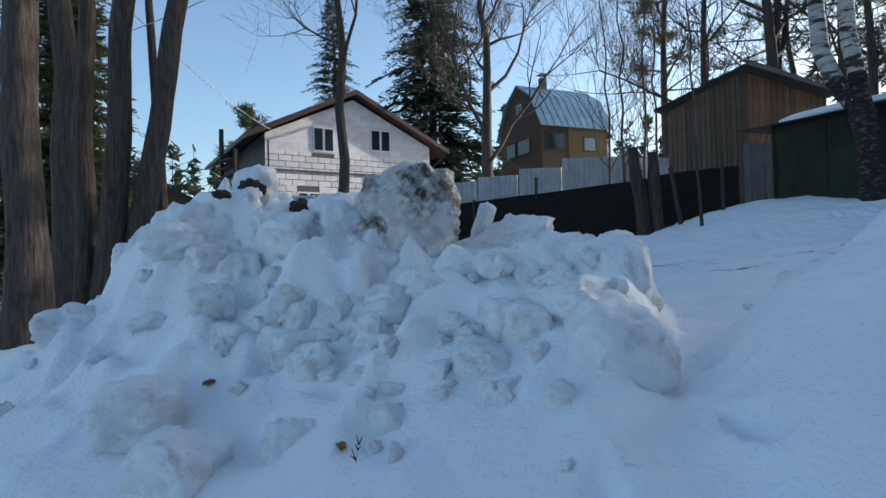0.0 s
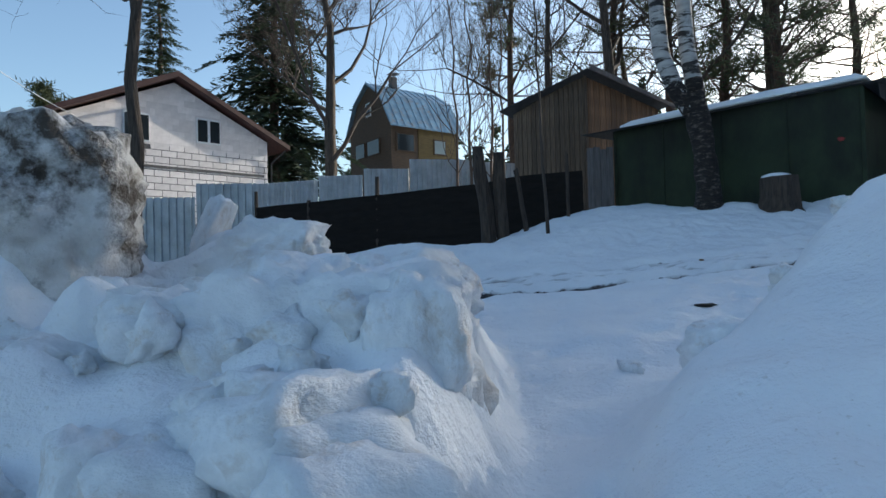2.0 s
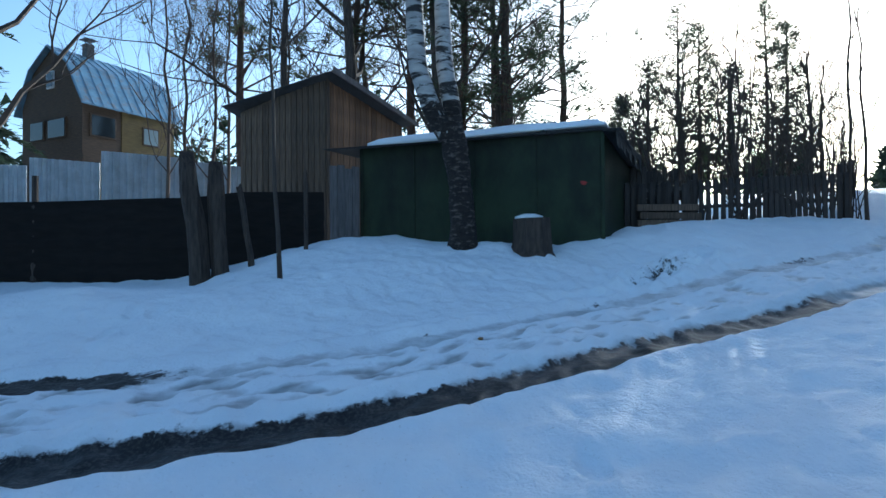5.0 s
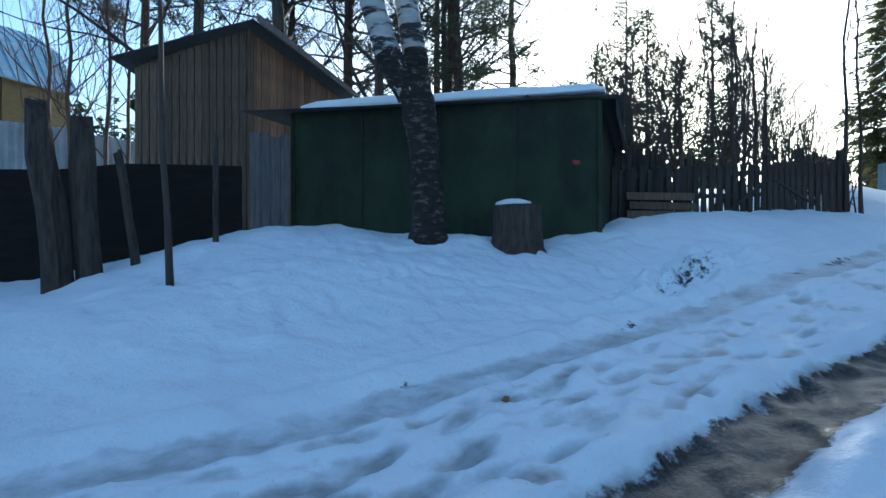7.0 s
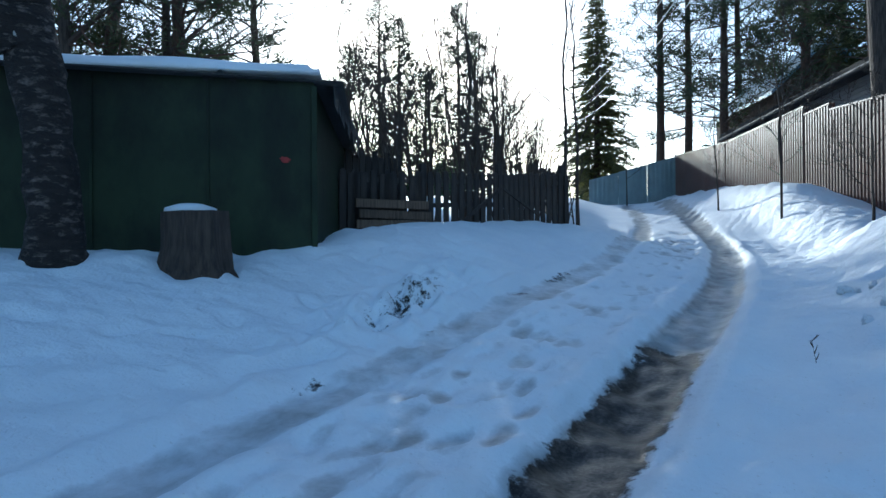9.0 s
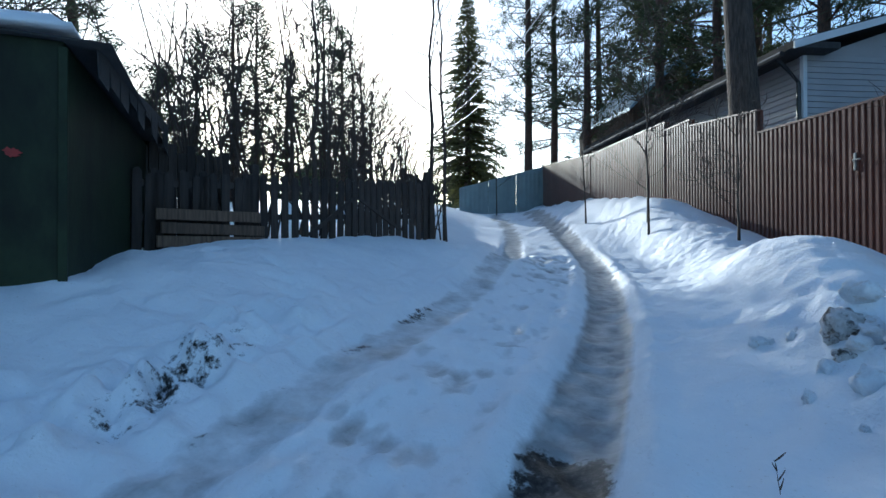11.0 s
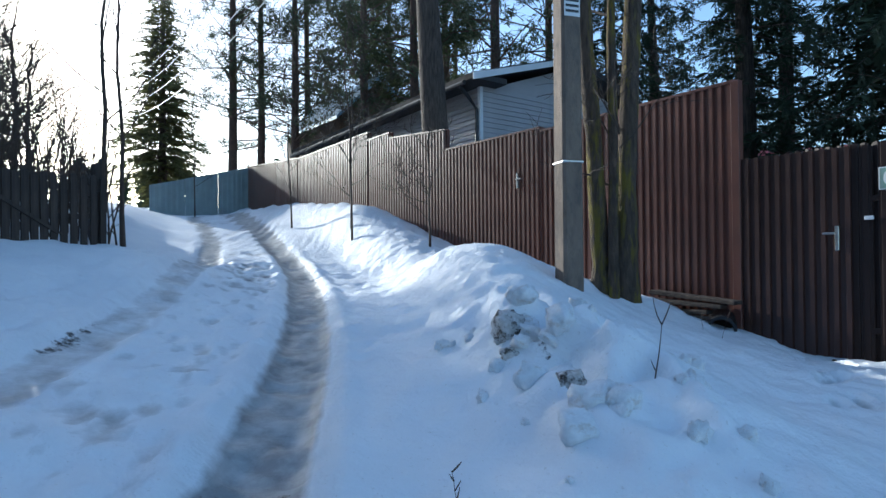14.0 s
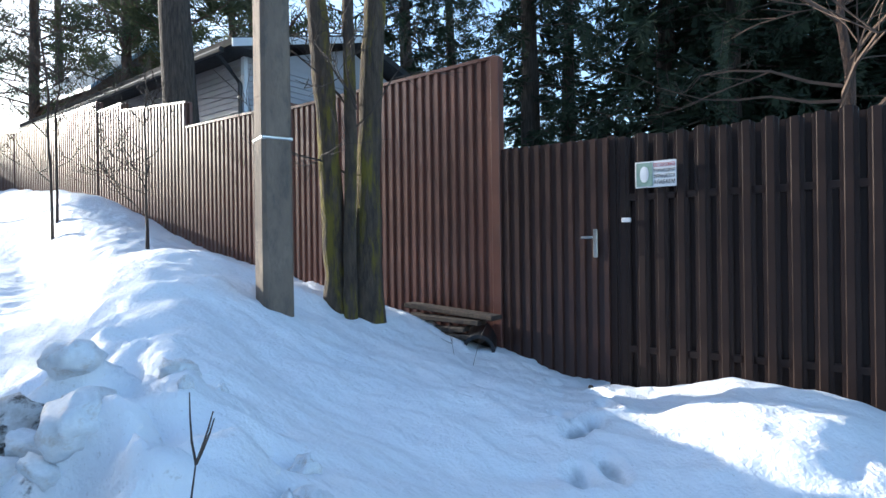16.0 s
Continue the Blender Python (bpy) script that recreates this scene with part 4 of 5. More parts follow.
# small roofs beyond the trunks
far_hut = thing("far_hut", "distant low hut with a dark pitched roof", "house", m=pose(-21, 24, 0, 0, 0, 40))
part("wall", prism([(0, 2), (5, 2), (5, 5.4), (2.5, 6.6), (0, 5.4)], 0, 6), DACHA_WALL, far_hut)
part("roof", prism([(-0.4, 5.2), (2.5, 6.6), (5.4, 5.2), (5.4, 5.35), (2.5, 6.8), (-0.4, 5.35)], -0.4, 6.4), ROOF_FELT, far_hut)

# house with siding behind the brown fence
C0 = (21.64, 10.36)
sid = thing("siding_house", "grey vinyl-sided house with a low roof and black gutter", "house", m=along((*C0, 0), (C0[0] + 0.831, C0[1] + 0.556)))
part("wall", box(0, 11, -6, -0.06, 3.5, 7.6), SIDING, sid)
board = mesh_of("siding_board", *cube_of(11.0, 0.03, 0.115), SIDING)
board_s = mesh_of("siding_board", *cube_of(5.9, 0.03, 0.115), SIDING)
for k in range(21):
    put_part("siding_board", board, sid, m=pose(0, -0.06, 5.1 + 0.125 * k, 8, 0, 0))
    put_part("siding_board", board_s, sid, m=pose(-0.005, -5.95, 5.1 + 0.125 * k, 0, 0, 90) @ pose(0, 0, 0, 8, 0, 0))
part("corner_trim", box(-0.06, 0.05, -0.06, 0.03, 4.0, 7.7, 0.005), WHITE_PVC, sid)
part("roof", prism([(-0.45, 7.72), (11.5, 7.72), (11.5, 7.85), (-0.45, 7.85)], -0.5, 0.55), ROOF_FELT, sid, "dark roof edge")
bm = prism([(0.55, 7.72), (-3.0, 8.75), (-6.5, 7.72), (-6.5, 7.86), (-3.0, 8.92), (0.55, 7.86)], -0.45, 11.5)
bmesh.ops.transform(bm, verts=bm.verts, matrix=Matrix(((0, 1, 0, 0), (1, 0, 0, 0), (0, 0, 1, 0), (0, 0, 0, 1))))
bmesh.ops.recalc_face_normals(bm, faces=bm.faces)
part("roof", bm, ROOF_FELT, sid, "low dark pitched roof")
bm = prism([(0.0, 7.6), (-3.0, 8.65), (-6.0, 7.6)], 0.0, 0.06)
bmesh.ops.transform(bm, verts=bm.verts, matrix=Matrix(((0, 1, 0, 0), (1, 0, 0, 0), (0, 0, 1, 0), (0, 0, 0, 1))))
bmesh.ops.recalc_face_normals(bm, faces=bm.faces)
part("gable", bm, SIDING, sid)
part("fascia", prism([(0.0, 0.0), (3.6, 1.06), (3.6, 1.2), (0.0, 0.16)], 0, 0.03), WHITE_PVC, sid, "pale gable fascia", pose(-0.47, 0.55, 7.68, 0, 0, -90))
v, f = tube([(-0.2, 0.62, 7.66), (11.3, 0.62, 7.62)], [0.06, 0.06], 8)
put_part("gutter", mesh_of("gutter", v, f, BLACK_PLASTIC), sid, "black gutter")
v, f = tube([(0.0, 0.6, 7.62), (0.0, 0.35, 7.4), (0.05, 0.06, 7.15), (0.05, 0.05, 5.0)], [0.045] * 4, 8)
put_part("downpipe", mesh_of("downpipe", v, f, BLACK_PLASTIC), sid, "black downpipe")

far_house = thing("far_house", "dark wooden house with a blue-grey roof among pines", "house", m=along((34.5, 15.8, 0), (37.0, 12.5)))
part("wall", prism([(0, 4), (4.2, 4), (4.2, 10.2), (2.1, 12.2), (0, 10.2)], 0, 6), DACHA_WALL, far_house)
part("roof", prism([(-0.4, 9.9), (2.1, 12.25), (4.6, 9.9), (4.6, 10.05), (2.1, 12.45), (-0.4, 10.05)], -0.4, 6.4), ROOF_BLUE, far_house)

# ---- trees ----
def branch(verts, faces, p, d, length, r, depth, rnd, curl=0.25, up=0.1, sides=4, fork=(2, 3), shrink=0.68):
    n = 4 if depth > 0 else 3
    path, radii = [Vector(p)], [r]
    for i in range(n):
        d = (d + Vector((rnd.uniform(-1, 1), rnd.uniform(-1, 1), rnd.uniform(-1, 1))) * curl + Vector((0, 0, up))).normalized()
        path.append(path[-1] + d * length / n)
        radii.append(r * (1 - 0.6 * (i + 1) / n))
    tube(path, radii, sides if depth > 0 else 3, verts, faces)
    if depth == 0:
        return
    for i in range(1, n + 1):
        for _ in range(rnd.randint(*fork) if i == n else rnd.randint(0, fork[1] - 1)):
            side = Vector((rnd.uniform(-1, 1), rnd.uniform(-1, 1), rnd.uniform(-0.4, 0.8))).normalized()
            branch(verts, faces, path[i], (d * 0.7 + side * 0.8).normalized(), length * shrink * rnd.uniform(0.6, 1.1), max(radii[i] * 0.65, 0.004), depth - 1, rnd, curl, up, sides, fork, shrink)


def bare_tree(name, label, h, r, seed, mat, twig, m, crown_from=0.3, limbs=9, depth=3, lean=(0, 0), up=0.12, group="", limb=0.33, sides=8):
    rnd = random.Random(seed)
    t = thing(name, label, "tree", group, m)
    n = 10
    path = [Vector((lean[0] * (i / n) * h + rnd.uniform(-1, 1) * 0.02 * h * (i / n), lean[1] * (i / n) * h + rnd.uniform(-1, 1) * 0.02 * h * (i / n), h * i / n)) for i in range(n + 1)]
    path[0] = Vector((0, 0, -0.2))
    radii = [r * (1.25 if i == 0 else 1) * (1 - 0.85 * (i / n)) for i in range(n + 1)]
    if sides >= 12:      # furrowed bark on thick near trunks
        fine = 40
        pts = [path[min(int(k * n / fine), n - 1)].lerp(path[min(int(k * n / fine), n - 1) + 1], k * n / fine - int(k * n / fine)) if k < fine else path[n] for k in range(fine + 1)]
        v, f = tube(pts, [float(np.interp(k / fine, np.linspace(0, 1, n + 1), radii)) * (1 + 0.2 * math.exp(-k * 0.9)) for k in range(fine + 1)], 28)
        v = [p + (p - pts[i // 28]) * (0.10 * noise.noise(Vector((math.cos(i % 28 * 0.2244) * 2.2, math.sin(i % 28 * 0.2244) * 2.2, p.z * 0.5 + seed))) + 0.12 * noise.noise(Vector((math.cos(i % 28 * 0.2244) * 6, math.sin(i % 28 * 0.2244) * 6, p.z * 1.2 + seed)))) for i, p in enumerate(v)]
    else:
        v, f = tube(path, radii, sides)
    put_part("trunk", mesh_of("trunk", v, f, mat, True), t)
    v, f = [], []
    for k in range(limbs):
        s = crown_from + (0.97 - crown_from) * (k + rnd.random()) / limbs
        i = min(int(s * n), n - 1)
        p = path[i].lerp(path[i + 1], s * n - i)
        a = rnd.uniform(0, 2 * math.pi)
        d = Vector((math.cos(a), math.sin(a), rnd.uniform(0.2, 0.9))).normalized()
        branch(v, f, p, d, h * limb * (1.15 - s) * rnd.uniform(0.7, 1.2), max(radii[i] * 0.45, 0.008), depth, rnd, up=up)
    put_part("crown", mesh_of("crown", v, f, twig), t)
    return t


def sprays(verts, faces, p, d, length, width, rnd, droop=0.3, count=10):
    """Needle sprays along a twig: small pointed blades on both sides."""
    side = d.cross(Vector((0, 0, 1)))
    side = side.normalized() if side.length > 0.01 else Vector((1, 0, 0))
    for k in range(count):
        t = (k + rnd.random()) / count
        q = p + d * length * t - Vector((0, 0, droop * length * t * t))
        w = width * (1.1 - 0.7 * t) * rnd.uniform(0.6, 1.3)
        for s in (-1, 1):
            e = (side * s * rnd.uniform(0.5, 1.0) + d * rnd.uniform(0.3, 0.9) + Vector((0, 0, rnd.uniform(-0.6, 0.15)))).normalized()
            b = d * w * 0.14 + Vector((0, 0, rnd.uniform(-0.1, 0.1) * w))
            i = len(verts)
            verts += [q - b, q + e * w * 0.6 - b * 0.7 + Vector((0, 0, 0.03)), q + e * w, q + e * w * 0.5 + b]
            faces.append((i, i + 1, i + 2, i + 3))


def spruce(name, label, h, r, seed, m, needles, base=0.08, width=0.2, density=1.0, group="", droop=0.35, lace=1.0):
    rnd = random.Random(seed)
    t = thing(name, label, "tree", group, m)
    v, f = tube([(0, 0, -0.2), (0, 0, h * 0.3), (0.01 * h, 0, h * 0.7), (0, 0, h)], [r * 1.2, r * 0.85, r * 0.4, 0.01], 8)
    put_part("trunk", mesh_of("trunk", v, f, BARK_DARK, True), t)
    v, f, bv, bf = [], [], [], []
    z = h * base
    while z < h * 0.985:
        u = (z - h * base) / (h * (1 - base))
        length = h * width * (1 - u) ** 0.8 * (0.55 + 0.45 * min(1, u * 6)) + 0.12
        n = max(3, int(round((6 - 2 * u) * density)))
        a0 = rnd.uniform(0, 6.28)
        for k in range(n):
            a = a0 + 6.283 * k / n + rnd.uniform(-0.35, 0.35)
            ln = length * rnd.uniform(0.6, 1.15)
            d = Vector((math.cos(a), math.sin(a), 0.35 * u - 0.12 + rnd.uniform(-0.1, 0.1))).normalized()
            p = Vector((0, 0, z + rnd.uniform(-0.15, 0.15)))
            tube([p, p + d * ln * 0.5 - Vector((0, 0, droop * 0.2 * ln)), p + d * ln - Vector((0, 0, droop * 0.8 * ln))], [0.02 + 0.02 * (1 - u), 0.015, 0.004], 3, bv, bf)
            sprays(v, f, p + d * ln * 0.12, d, ln * 0.9, (0.24 + 0.16 * ln) * lace, rnd, droop, int((9 + 8 * ln) / lace))
            for q in range(int(ln * 3) if lace < 1 else 0):      # twigs hanging from the bough
                w = rnd.uniform(0.25, 0.95)
                o = p + d * ln * w - Vector((0, 0, droop * 0.8 * ln * w * w))
                hang = Vector((rnd.uniform(-0.25, 0.25), rnd.uniform(-0.25, 0.25), -1)).normalized()
                sprays(v, f, o, hang, rnd.uniform(0.3, 0.8), 0.22 * lace + 0.05, rnd, 0.0, 9)
        z += (0.30 + 0.25 * (1 - u)) * h / 16
    put_part("crown", mesh_of("crown", v, f, needles), t)
    tagged(put_part("bough", mesh_of("bough", bv, bf, BARK_DARK), t), kind="stuff")
    return t


def pine(name, label, h, r, seed, m, needles, base=0.45, spread=0.16, limbs=26, lean=(0, 0), group="", mat=None, per=7, blades=16, size=1.0):
    rnd = random.Random(seed)
    t = thing(name, label, "tree", group, m)
    n = 8
    path = [Vector((lean[0] * h * i / n + rnd.uniform(-1, 1) * 0.006 * h, lean[1] * h * i / n, h * i / n - (0.2 if i == 0 else 0))) for i in range(n + 1)]
    v, f = tube(path, [r * (1.15 if i == 0 else 1) * (1 - 0.82 * i / n) for i in range(n + 1)], 9)
    put_part("trunk", mesh_of("trunk", v, f, mat or BARK_PINE, True), t)
    v, f, bv, bf = [], [], [], []
    for k in range(limbs):
        s = base + (1 - base) * (k + rnd.random()) / limbs
        i = min(int(s * n), n - 1)
        p = path[i].lerp(path[i + 1], s * n - i)
        a = rnd.uniform(0, 6.283)
        u = (s - base) / (1 - base)
        ln = h * spread * (1.1 - u) ** 0.6 * rnd.uniform(0.5, 1.2)
        d = Vector((math.cos(a), math.sin(a), rnd.uniform(-0.05, 0.35) + 0.3 * u)).normalized()
        q = p + d * ln * 0.6 + Vector((0, 0, rnd.uniform(-0.1, 0.1) * ln))
        e = p + d * ln + Vector((0, 0, rnd.uniform(-0.05, 0.25) * ln))
        tube([p, q, e], [0.02 + 0.04 * (1 - u), 0.02, 0.006], 3, bv, bf)
        for c in range(per):
            w = rnd.uniform(0.35, 1.05)
            cpos = p.lerp(e, w) + Vector((rnd.gauss(0, 0.18), rnd.gauss(0, 0.18), rnd.gauss(0.05, 0.12))) * (0.4 + 0.25 * ln)
            for b in range(blades):
                dd = Vector((rnd.gauss(0, 1), rnd.gauss(0, 1), rnd.gauss(0.35, 0.7))).normalized()
                sd = dd.orthogonal().normalized() * rnd.uniform(0.012, 0.028) * size
                L = rnd.uniform(0.18, 0.42) * size
                o = cpos + Vector((rnd.gauss(0, 0.14), rnd.gauss(0, 0.14), rnd.gauss(0, 0.10)))
                j = len(v)
                v += [o - sd, o + sd, o + dd * L + sd * 0.3, o + dd * L - sd * 0.3]
                f.append((j, j + 1, j + 2, j + 3))
    put_part("crown", mesh_of("crown", v, f, needles), t)
    tagged(put_part("bough", mesh_of("bough", bv, bf, mat or BARK_PINE), t), kind="stuff")
    return t


def shrub(name, label, h, count, seed, m, mat, spread=0.35, group="", depth=1):
    rnd = random.Random(seed)
    t = thing(name, label, "shrub", group, m)
    for k in range(count):
        v, f = [], []
        a = rnd.uniform(0, 6.283)
        d = Vector((math.cos(a) * spread * rnd.random(), math.sin(a) * spread * rnd.random(), 1)).normalized()
        branch(v, f, Vector((rnd.gauss(0, 0.15), rnd.gauss(0, 0.15), -0.1)) * min(1, h), d, h * rnd.uniform(0.6, 1.1), min(0.012 + 0.004 * h, 0.012 * h), depth + 1, rnd, curl=0.12, up=0.08, sides=4, fork=(1, 3), shrink=0.5)
        put_part("stem", mesh_of("stem", v, f, mat), t)
    return t


def at(x, y, dz=0.0, rz=0.0):
    return pose(x, y, gz(x, y) + dz, 0, 0, rz)


# two-stemmed birch by the garage
birch = thing("birch", "old two-stemmed birch with cracked black and white bark", "tree", m=at(7.45, 16.4))
def rugged(path, radii, amount, sides=18, steps=26):
    """A rounded trunk along a path, with an uneven, fissured skin."""
    n = len(path) - 1
    ts = np.linspace(0, n, steps)
    pts = [Vector([float(np.interp(t, range(n + 1), [p[k] for p in path])) for k in range(3)]) for t in ts]
    for _ in range(2):
        pts = [pts[0]] + [(pts[k - 1] + pts[k] * 2 + pts[k + 1]) / 4 for k in range(1, steps - 1)] + [pts[-1]]
    v, f = tube(pts, [float(np.interp(t, range(n + 1), radii)) for t in ts], sides)
    v = [p + (p - pts[k // sides]) * amount * (noise.noise(p * 4) + 0.8 * noise.noise(Vector((p.x * 14, p.y * 14, p.z * 9)))) for k, p in enumerate(v)]
    return v, f


v, f = rugged([(0.03, 0, -0.2), (0.02, 0, 0.15), (-0.02, 0, 0.9), (-0.10, 0, 1.45), (-0.20, 0, 1.95)], [0.30, 0.21, 0.175, 0.19, 0.20], 0.16)
put_part("trunk_foot", mesh_of("trunk_foot", v, f, BARK_BIRCH_OLD, True), birch, "dark cracked old bark at the foot")
for path, radii in (([(-0.22, 0, 1.65), (-0.50, 0.02, 2.15), (-0.68, 0.06, 2.7), (-0.74, 0.1, 4.2), (-0.95, 0.2, 8), (-0.8, 0.2, 13)], [0.145, 0.145, 0.14, 0.125, 0.08, 0.02]),
                    ([(-0.14, 0, 1.65), (-0.16, 0.03, 2.2), (-0.24, 0.08, 2.8), (-0.26, 0.15, 4.3), (0.1, 0.3, 7), (0.5, 0.4, 12)], [0.15, 0.14, 0.13, 0.115, 0.085, 0.02])):
    low = [p for p in path if p[2] < 2.3]
    v, f = rugged(low, [q * 1.06 for q in radii[:len(low)]], 0.2, 16, 14)
    put_part("stem_foot", mesh_of("stem_foot", v, f, BARK_BIRCH_OLD, True), birch, "dark cracked bark above the fork")
    v, f = rugged(path, radii, 0.06, 14, 40)
    put_part("trunk", mesh_of("trunk", v, f, BARK_BIRCH, True), birch, "white bark with dark cross streaks")
v, f, rb = [], [], random.Random(8)
for k in range(26):
    z = 3.0 + 0.33 * k
    a = rb.uniform(0, 6.28)
    branch(v, f, Vector((-0.4 + 0.4 * math.cos(a), 0.2, z)), Vector((math.cos(a), math.sin(a), 0.6)).normalized(), rb.uniform(1.2, 2.6), 0.03, 2, rb)
put_part("crown", mesh_of("crown", v, f, TWIG), birch)

# mossy pair by the pole
pair = thing("mossy_tree", "clump of two bare trees with yellow moss on the bark", "tree", m=at(14.37, 9.39))
for path, radii in (([(0.03, 0.15, -0.2), (0.03, 0.17, 0.4), (0.02, 0.22, 1.6), (0, 0.33, 3), (-0.1, 0.5, 6), (-0.1, 0.6, 11)], [0.15, 0.105, 0.098, 0.098, 0.085, 0.03]),
                    ([(-0.04, -0.12, -0.2), (-0.03, -0.12, 0.4), (0, -0.15, 1.5), (0.05, -0.24, 3), (0.1, -0.4, 6), (0.2, -0.6, 11)], [0.18, 0.135, 0.11, 0.105, 0.085, 0.03]),
                    ([(-0.12, 0.05, -0.2), (-0.1, 0.06, 0.5), (-0.08, 0.03, 1.5), (-0.06, 0.04, 3), (-0.1, 0.0, 6)], [0.075, 0.06, 0.055, 0.05, 0.03])):
    v, f = rugged(path, radii, 0.16, 16, 44)
    put_part("trunk", mesh_of("trunk", v, f, BARK_MOSS, True), pair)
v, f, rb = [], [], random.Random(9)
for k in range(22):
    z = rb.uniform(1.3, 9)
    a = rb.uniform(0, 6.28)
    branch(v, f, Vector(((-0.2 if k % 2 else 0.2), 0, z)), Vector((math.cos(a), math.sin(a), 0.5)).normalized(), rb.uniform(0.5, 1.2) * (0.6 + 0.2 * z), 0.008 + 0.003 * z, 2, rb, up=0.05)
put_part("crown", mesh_of("crown", v, f, TWIG), pair)

# big trunks beside the heap
for i, (x, y, r, lean) in enumerate(((-3.3, 9.45, 0.23, (-0.03, 0)), (-3.95, 10.7, 0.15, (0.02, 0)), (-3.55, 10.7, 0.19, (0.075, 0.02)), (-3.4, 10.9, 0.18, (0.175, 0.05)), (-5.4, 11.5, 0.25, (0, 0)))):
    bare_tree("old_tree", "thick grey-brown trunk of an old bare tree", 14, r, 30 + i, BARK_DARK, TWIG, at(x, y), 0.35, 7, 3, lean, group="old trees by the heap", sides=12)
bare_tree("slim_tree", "slim bare tree before the block house", 13, 0.15, 40, BARK_DARK, TWIG, at(-3.0, 16.6), 0.35, 10, 3)
bare_tree("old_tree", "broad bare deciduous tree behind the fence", 15, 0.32, 41, BARK_DARK, TWIG, at(-3.0, 29.5), 0.22, 12, 4, limb=0.42)
bare_tree("old_tree", "dark bare tree behind the shed", 14, 0.26, 42, BARK_DARK, TWIG, at(7.9, 27.0), 0.25, 12, 4, limb=0.4)
for i, (x, y) in enumerate(((10.3, 25.3), (13.6, 27.6), (5.9, 27.4), (9.2, 30.5))):
    bare_tree("bare_tree", "dark bare tree with fine branches behind the shed", 13, 0.17, 45 + i, BARK_DARK, TWIG, at(x, y), 0.2, 14, 3, limb=0.36, group="bare trees behind the shed")
for i, (x, y) in enumerate(((3.0, 26.0), (3.7, 26.6), (2.4, 27.2), (4.1, 28.0))):
    bare_tree("young_birch", "thin pale bare birch with fine twigs", 10.5, 0.06, 50 + i, TWIG_RED, TWIG_RED, at(x, y), 0.15, 16, 2, up=0.3, group="birch thicket", limb=0.28, sides=6)

for i, (x, y, h) in enumerate(((-10.0, 15.0, 11), (-13.0, 17.5, 13), (-11.0, 13.2, 12))):
    spruce("yellow_spruce", "yellowish green conifer behind the old trunks", h, 0.15, 64 + i, at(x, y), NEEDLE_YELLOW, 0.06, 0.2, 1.4, "conifers behind the trunks")
spruce("spruce", "tall dark green spruce behind the block house", 19, 0.28, 60, at(-17.0, 40.0), NEEDLE_DARK, 0.05, 0.19, 1.6)
spruce("spruce", "tall dark spruce with drooping boughs", 22, 0.32, 61, at(-8.4, 37.0), NEEDLE_DARK, 0.10, 0.24, 1.8, droop=0.4)
pine("pine", "small round-crowned pine behind the house", 9.5, 0.15, 62, at(-20.0, 34.5), NEEDLE_PINE, 0.3, 0.24, 40, size=1.3)
for i, (x, y, h, b) in enumerate(((8.6, 29.5, 17, 0.35), (11.5, 26.0, 14, 0.2), (12.9, 25.6, 15, 0.17), (16.0, 33.0, 17, 0.18), (4.6, 31, 15, 0.3), (14.5, 29.0, 16, 0.18), (10.2, 27.6, 15, 0.2), (17.6, 29.5, 14, 0.16))):
    pine("pine", "tall pine with a bare reddish trunk", h, 0.2, 70 + i, at(x, y), NEEDLE_PINE, b, 0.24, 48, group="pines behind the sheds", size=1.25)
for i, (x, y, h, w) in enumerate(((24.6, 30.3, 9.4, 0.21), (25.4, 29.8, 8.4, 0.2), (28.0, 28.3, 9.3, 0.19), (29.0, 28.0, 8.0, 0.21), (23.2, 30.8, 6.6, 0.24), (26.6, 29.2, 6.0, 0.26), (22.0, 31.4, 5.2, 0.28))):
    pine("ragged_pine", "ragged thin conifer against the low sun", h, 0.13, 80 + i, at(x, y), NEEDLE_PINE, 0.12, w, limbs=76, group="ragged conifers", per=6, blades=13, size=0.95)
for i, (x, y, h) in enumerate(((23.6, 29.0, 7.0), (25.8, 28.2, 7.5), (28.6, 26.6, 7.2), (29.6, 26.8, 6.0))):
    bare_tree("bare_tree", "dark bare tangled tree against the low sun", h, 0.12, 85 + i, BARK_DARK, TWIG, at(x, y), 0.1, 16, 3, limb=0.36, group="bare trees against the sun")
spruce("spruce", "sunlit yellow-green spruce at the end of the lane", 15.0, 0.26, 90, at(43.5, 28.2), NEEDLE_YELLOW, 0.05, 0.25, 1.9)
LANE = ((36, 21.3, 20), (38, 20.5, 19), (35, 18.0, 18), (40, 18.5, 20), (33.0, 14.5, 20), (38, 15, 19), (30.5, 12.2, 20), (35, 10.8, 20), (42, 14, 21), (27.5, 9.3, 19), (45, 16, 20), (44, 10, 20), (32, 6.5, 19))
for i, (x, y, h) in enumerate(LANE[:4]):
    pine("tall_pine", "tall dark pine with a straight bare trunk", h, 0.24, 100 + i, at(x, y), NEEDLE_PINE, 0.2, 0.19, limbs=64, group="pines along the lane", per=7, size=1.25)
for i, (x, y, h) in enumerate(LANE[4:]):
    copy_thing(bpy.data.objects[("tall_pine", "tall_pine.001", "tall_pine.002", "tall_pine.003")[i % 4]], at(x, y, 0, 70 * i))
pine("leaning_pine", "thick dark pine trunk leaning over the grey house", 19, 0.34, 111, at(20.6, 11.35), NEEDLE_PINE, 0.45, 0.2, limbs=40, lean=(0.0, 0.05), mat=BARK_DARK, size=1.25)
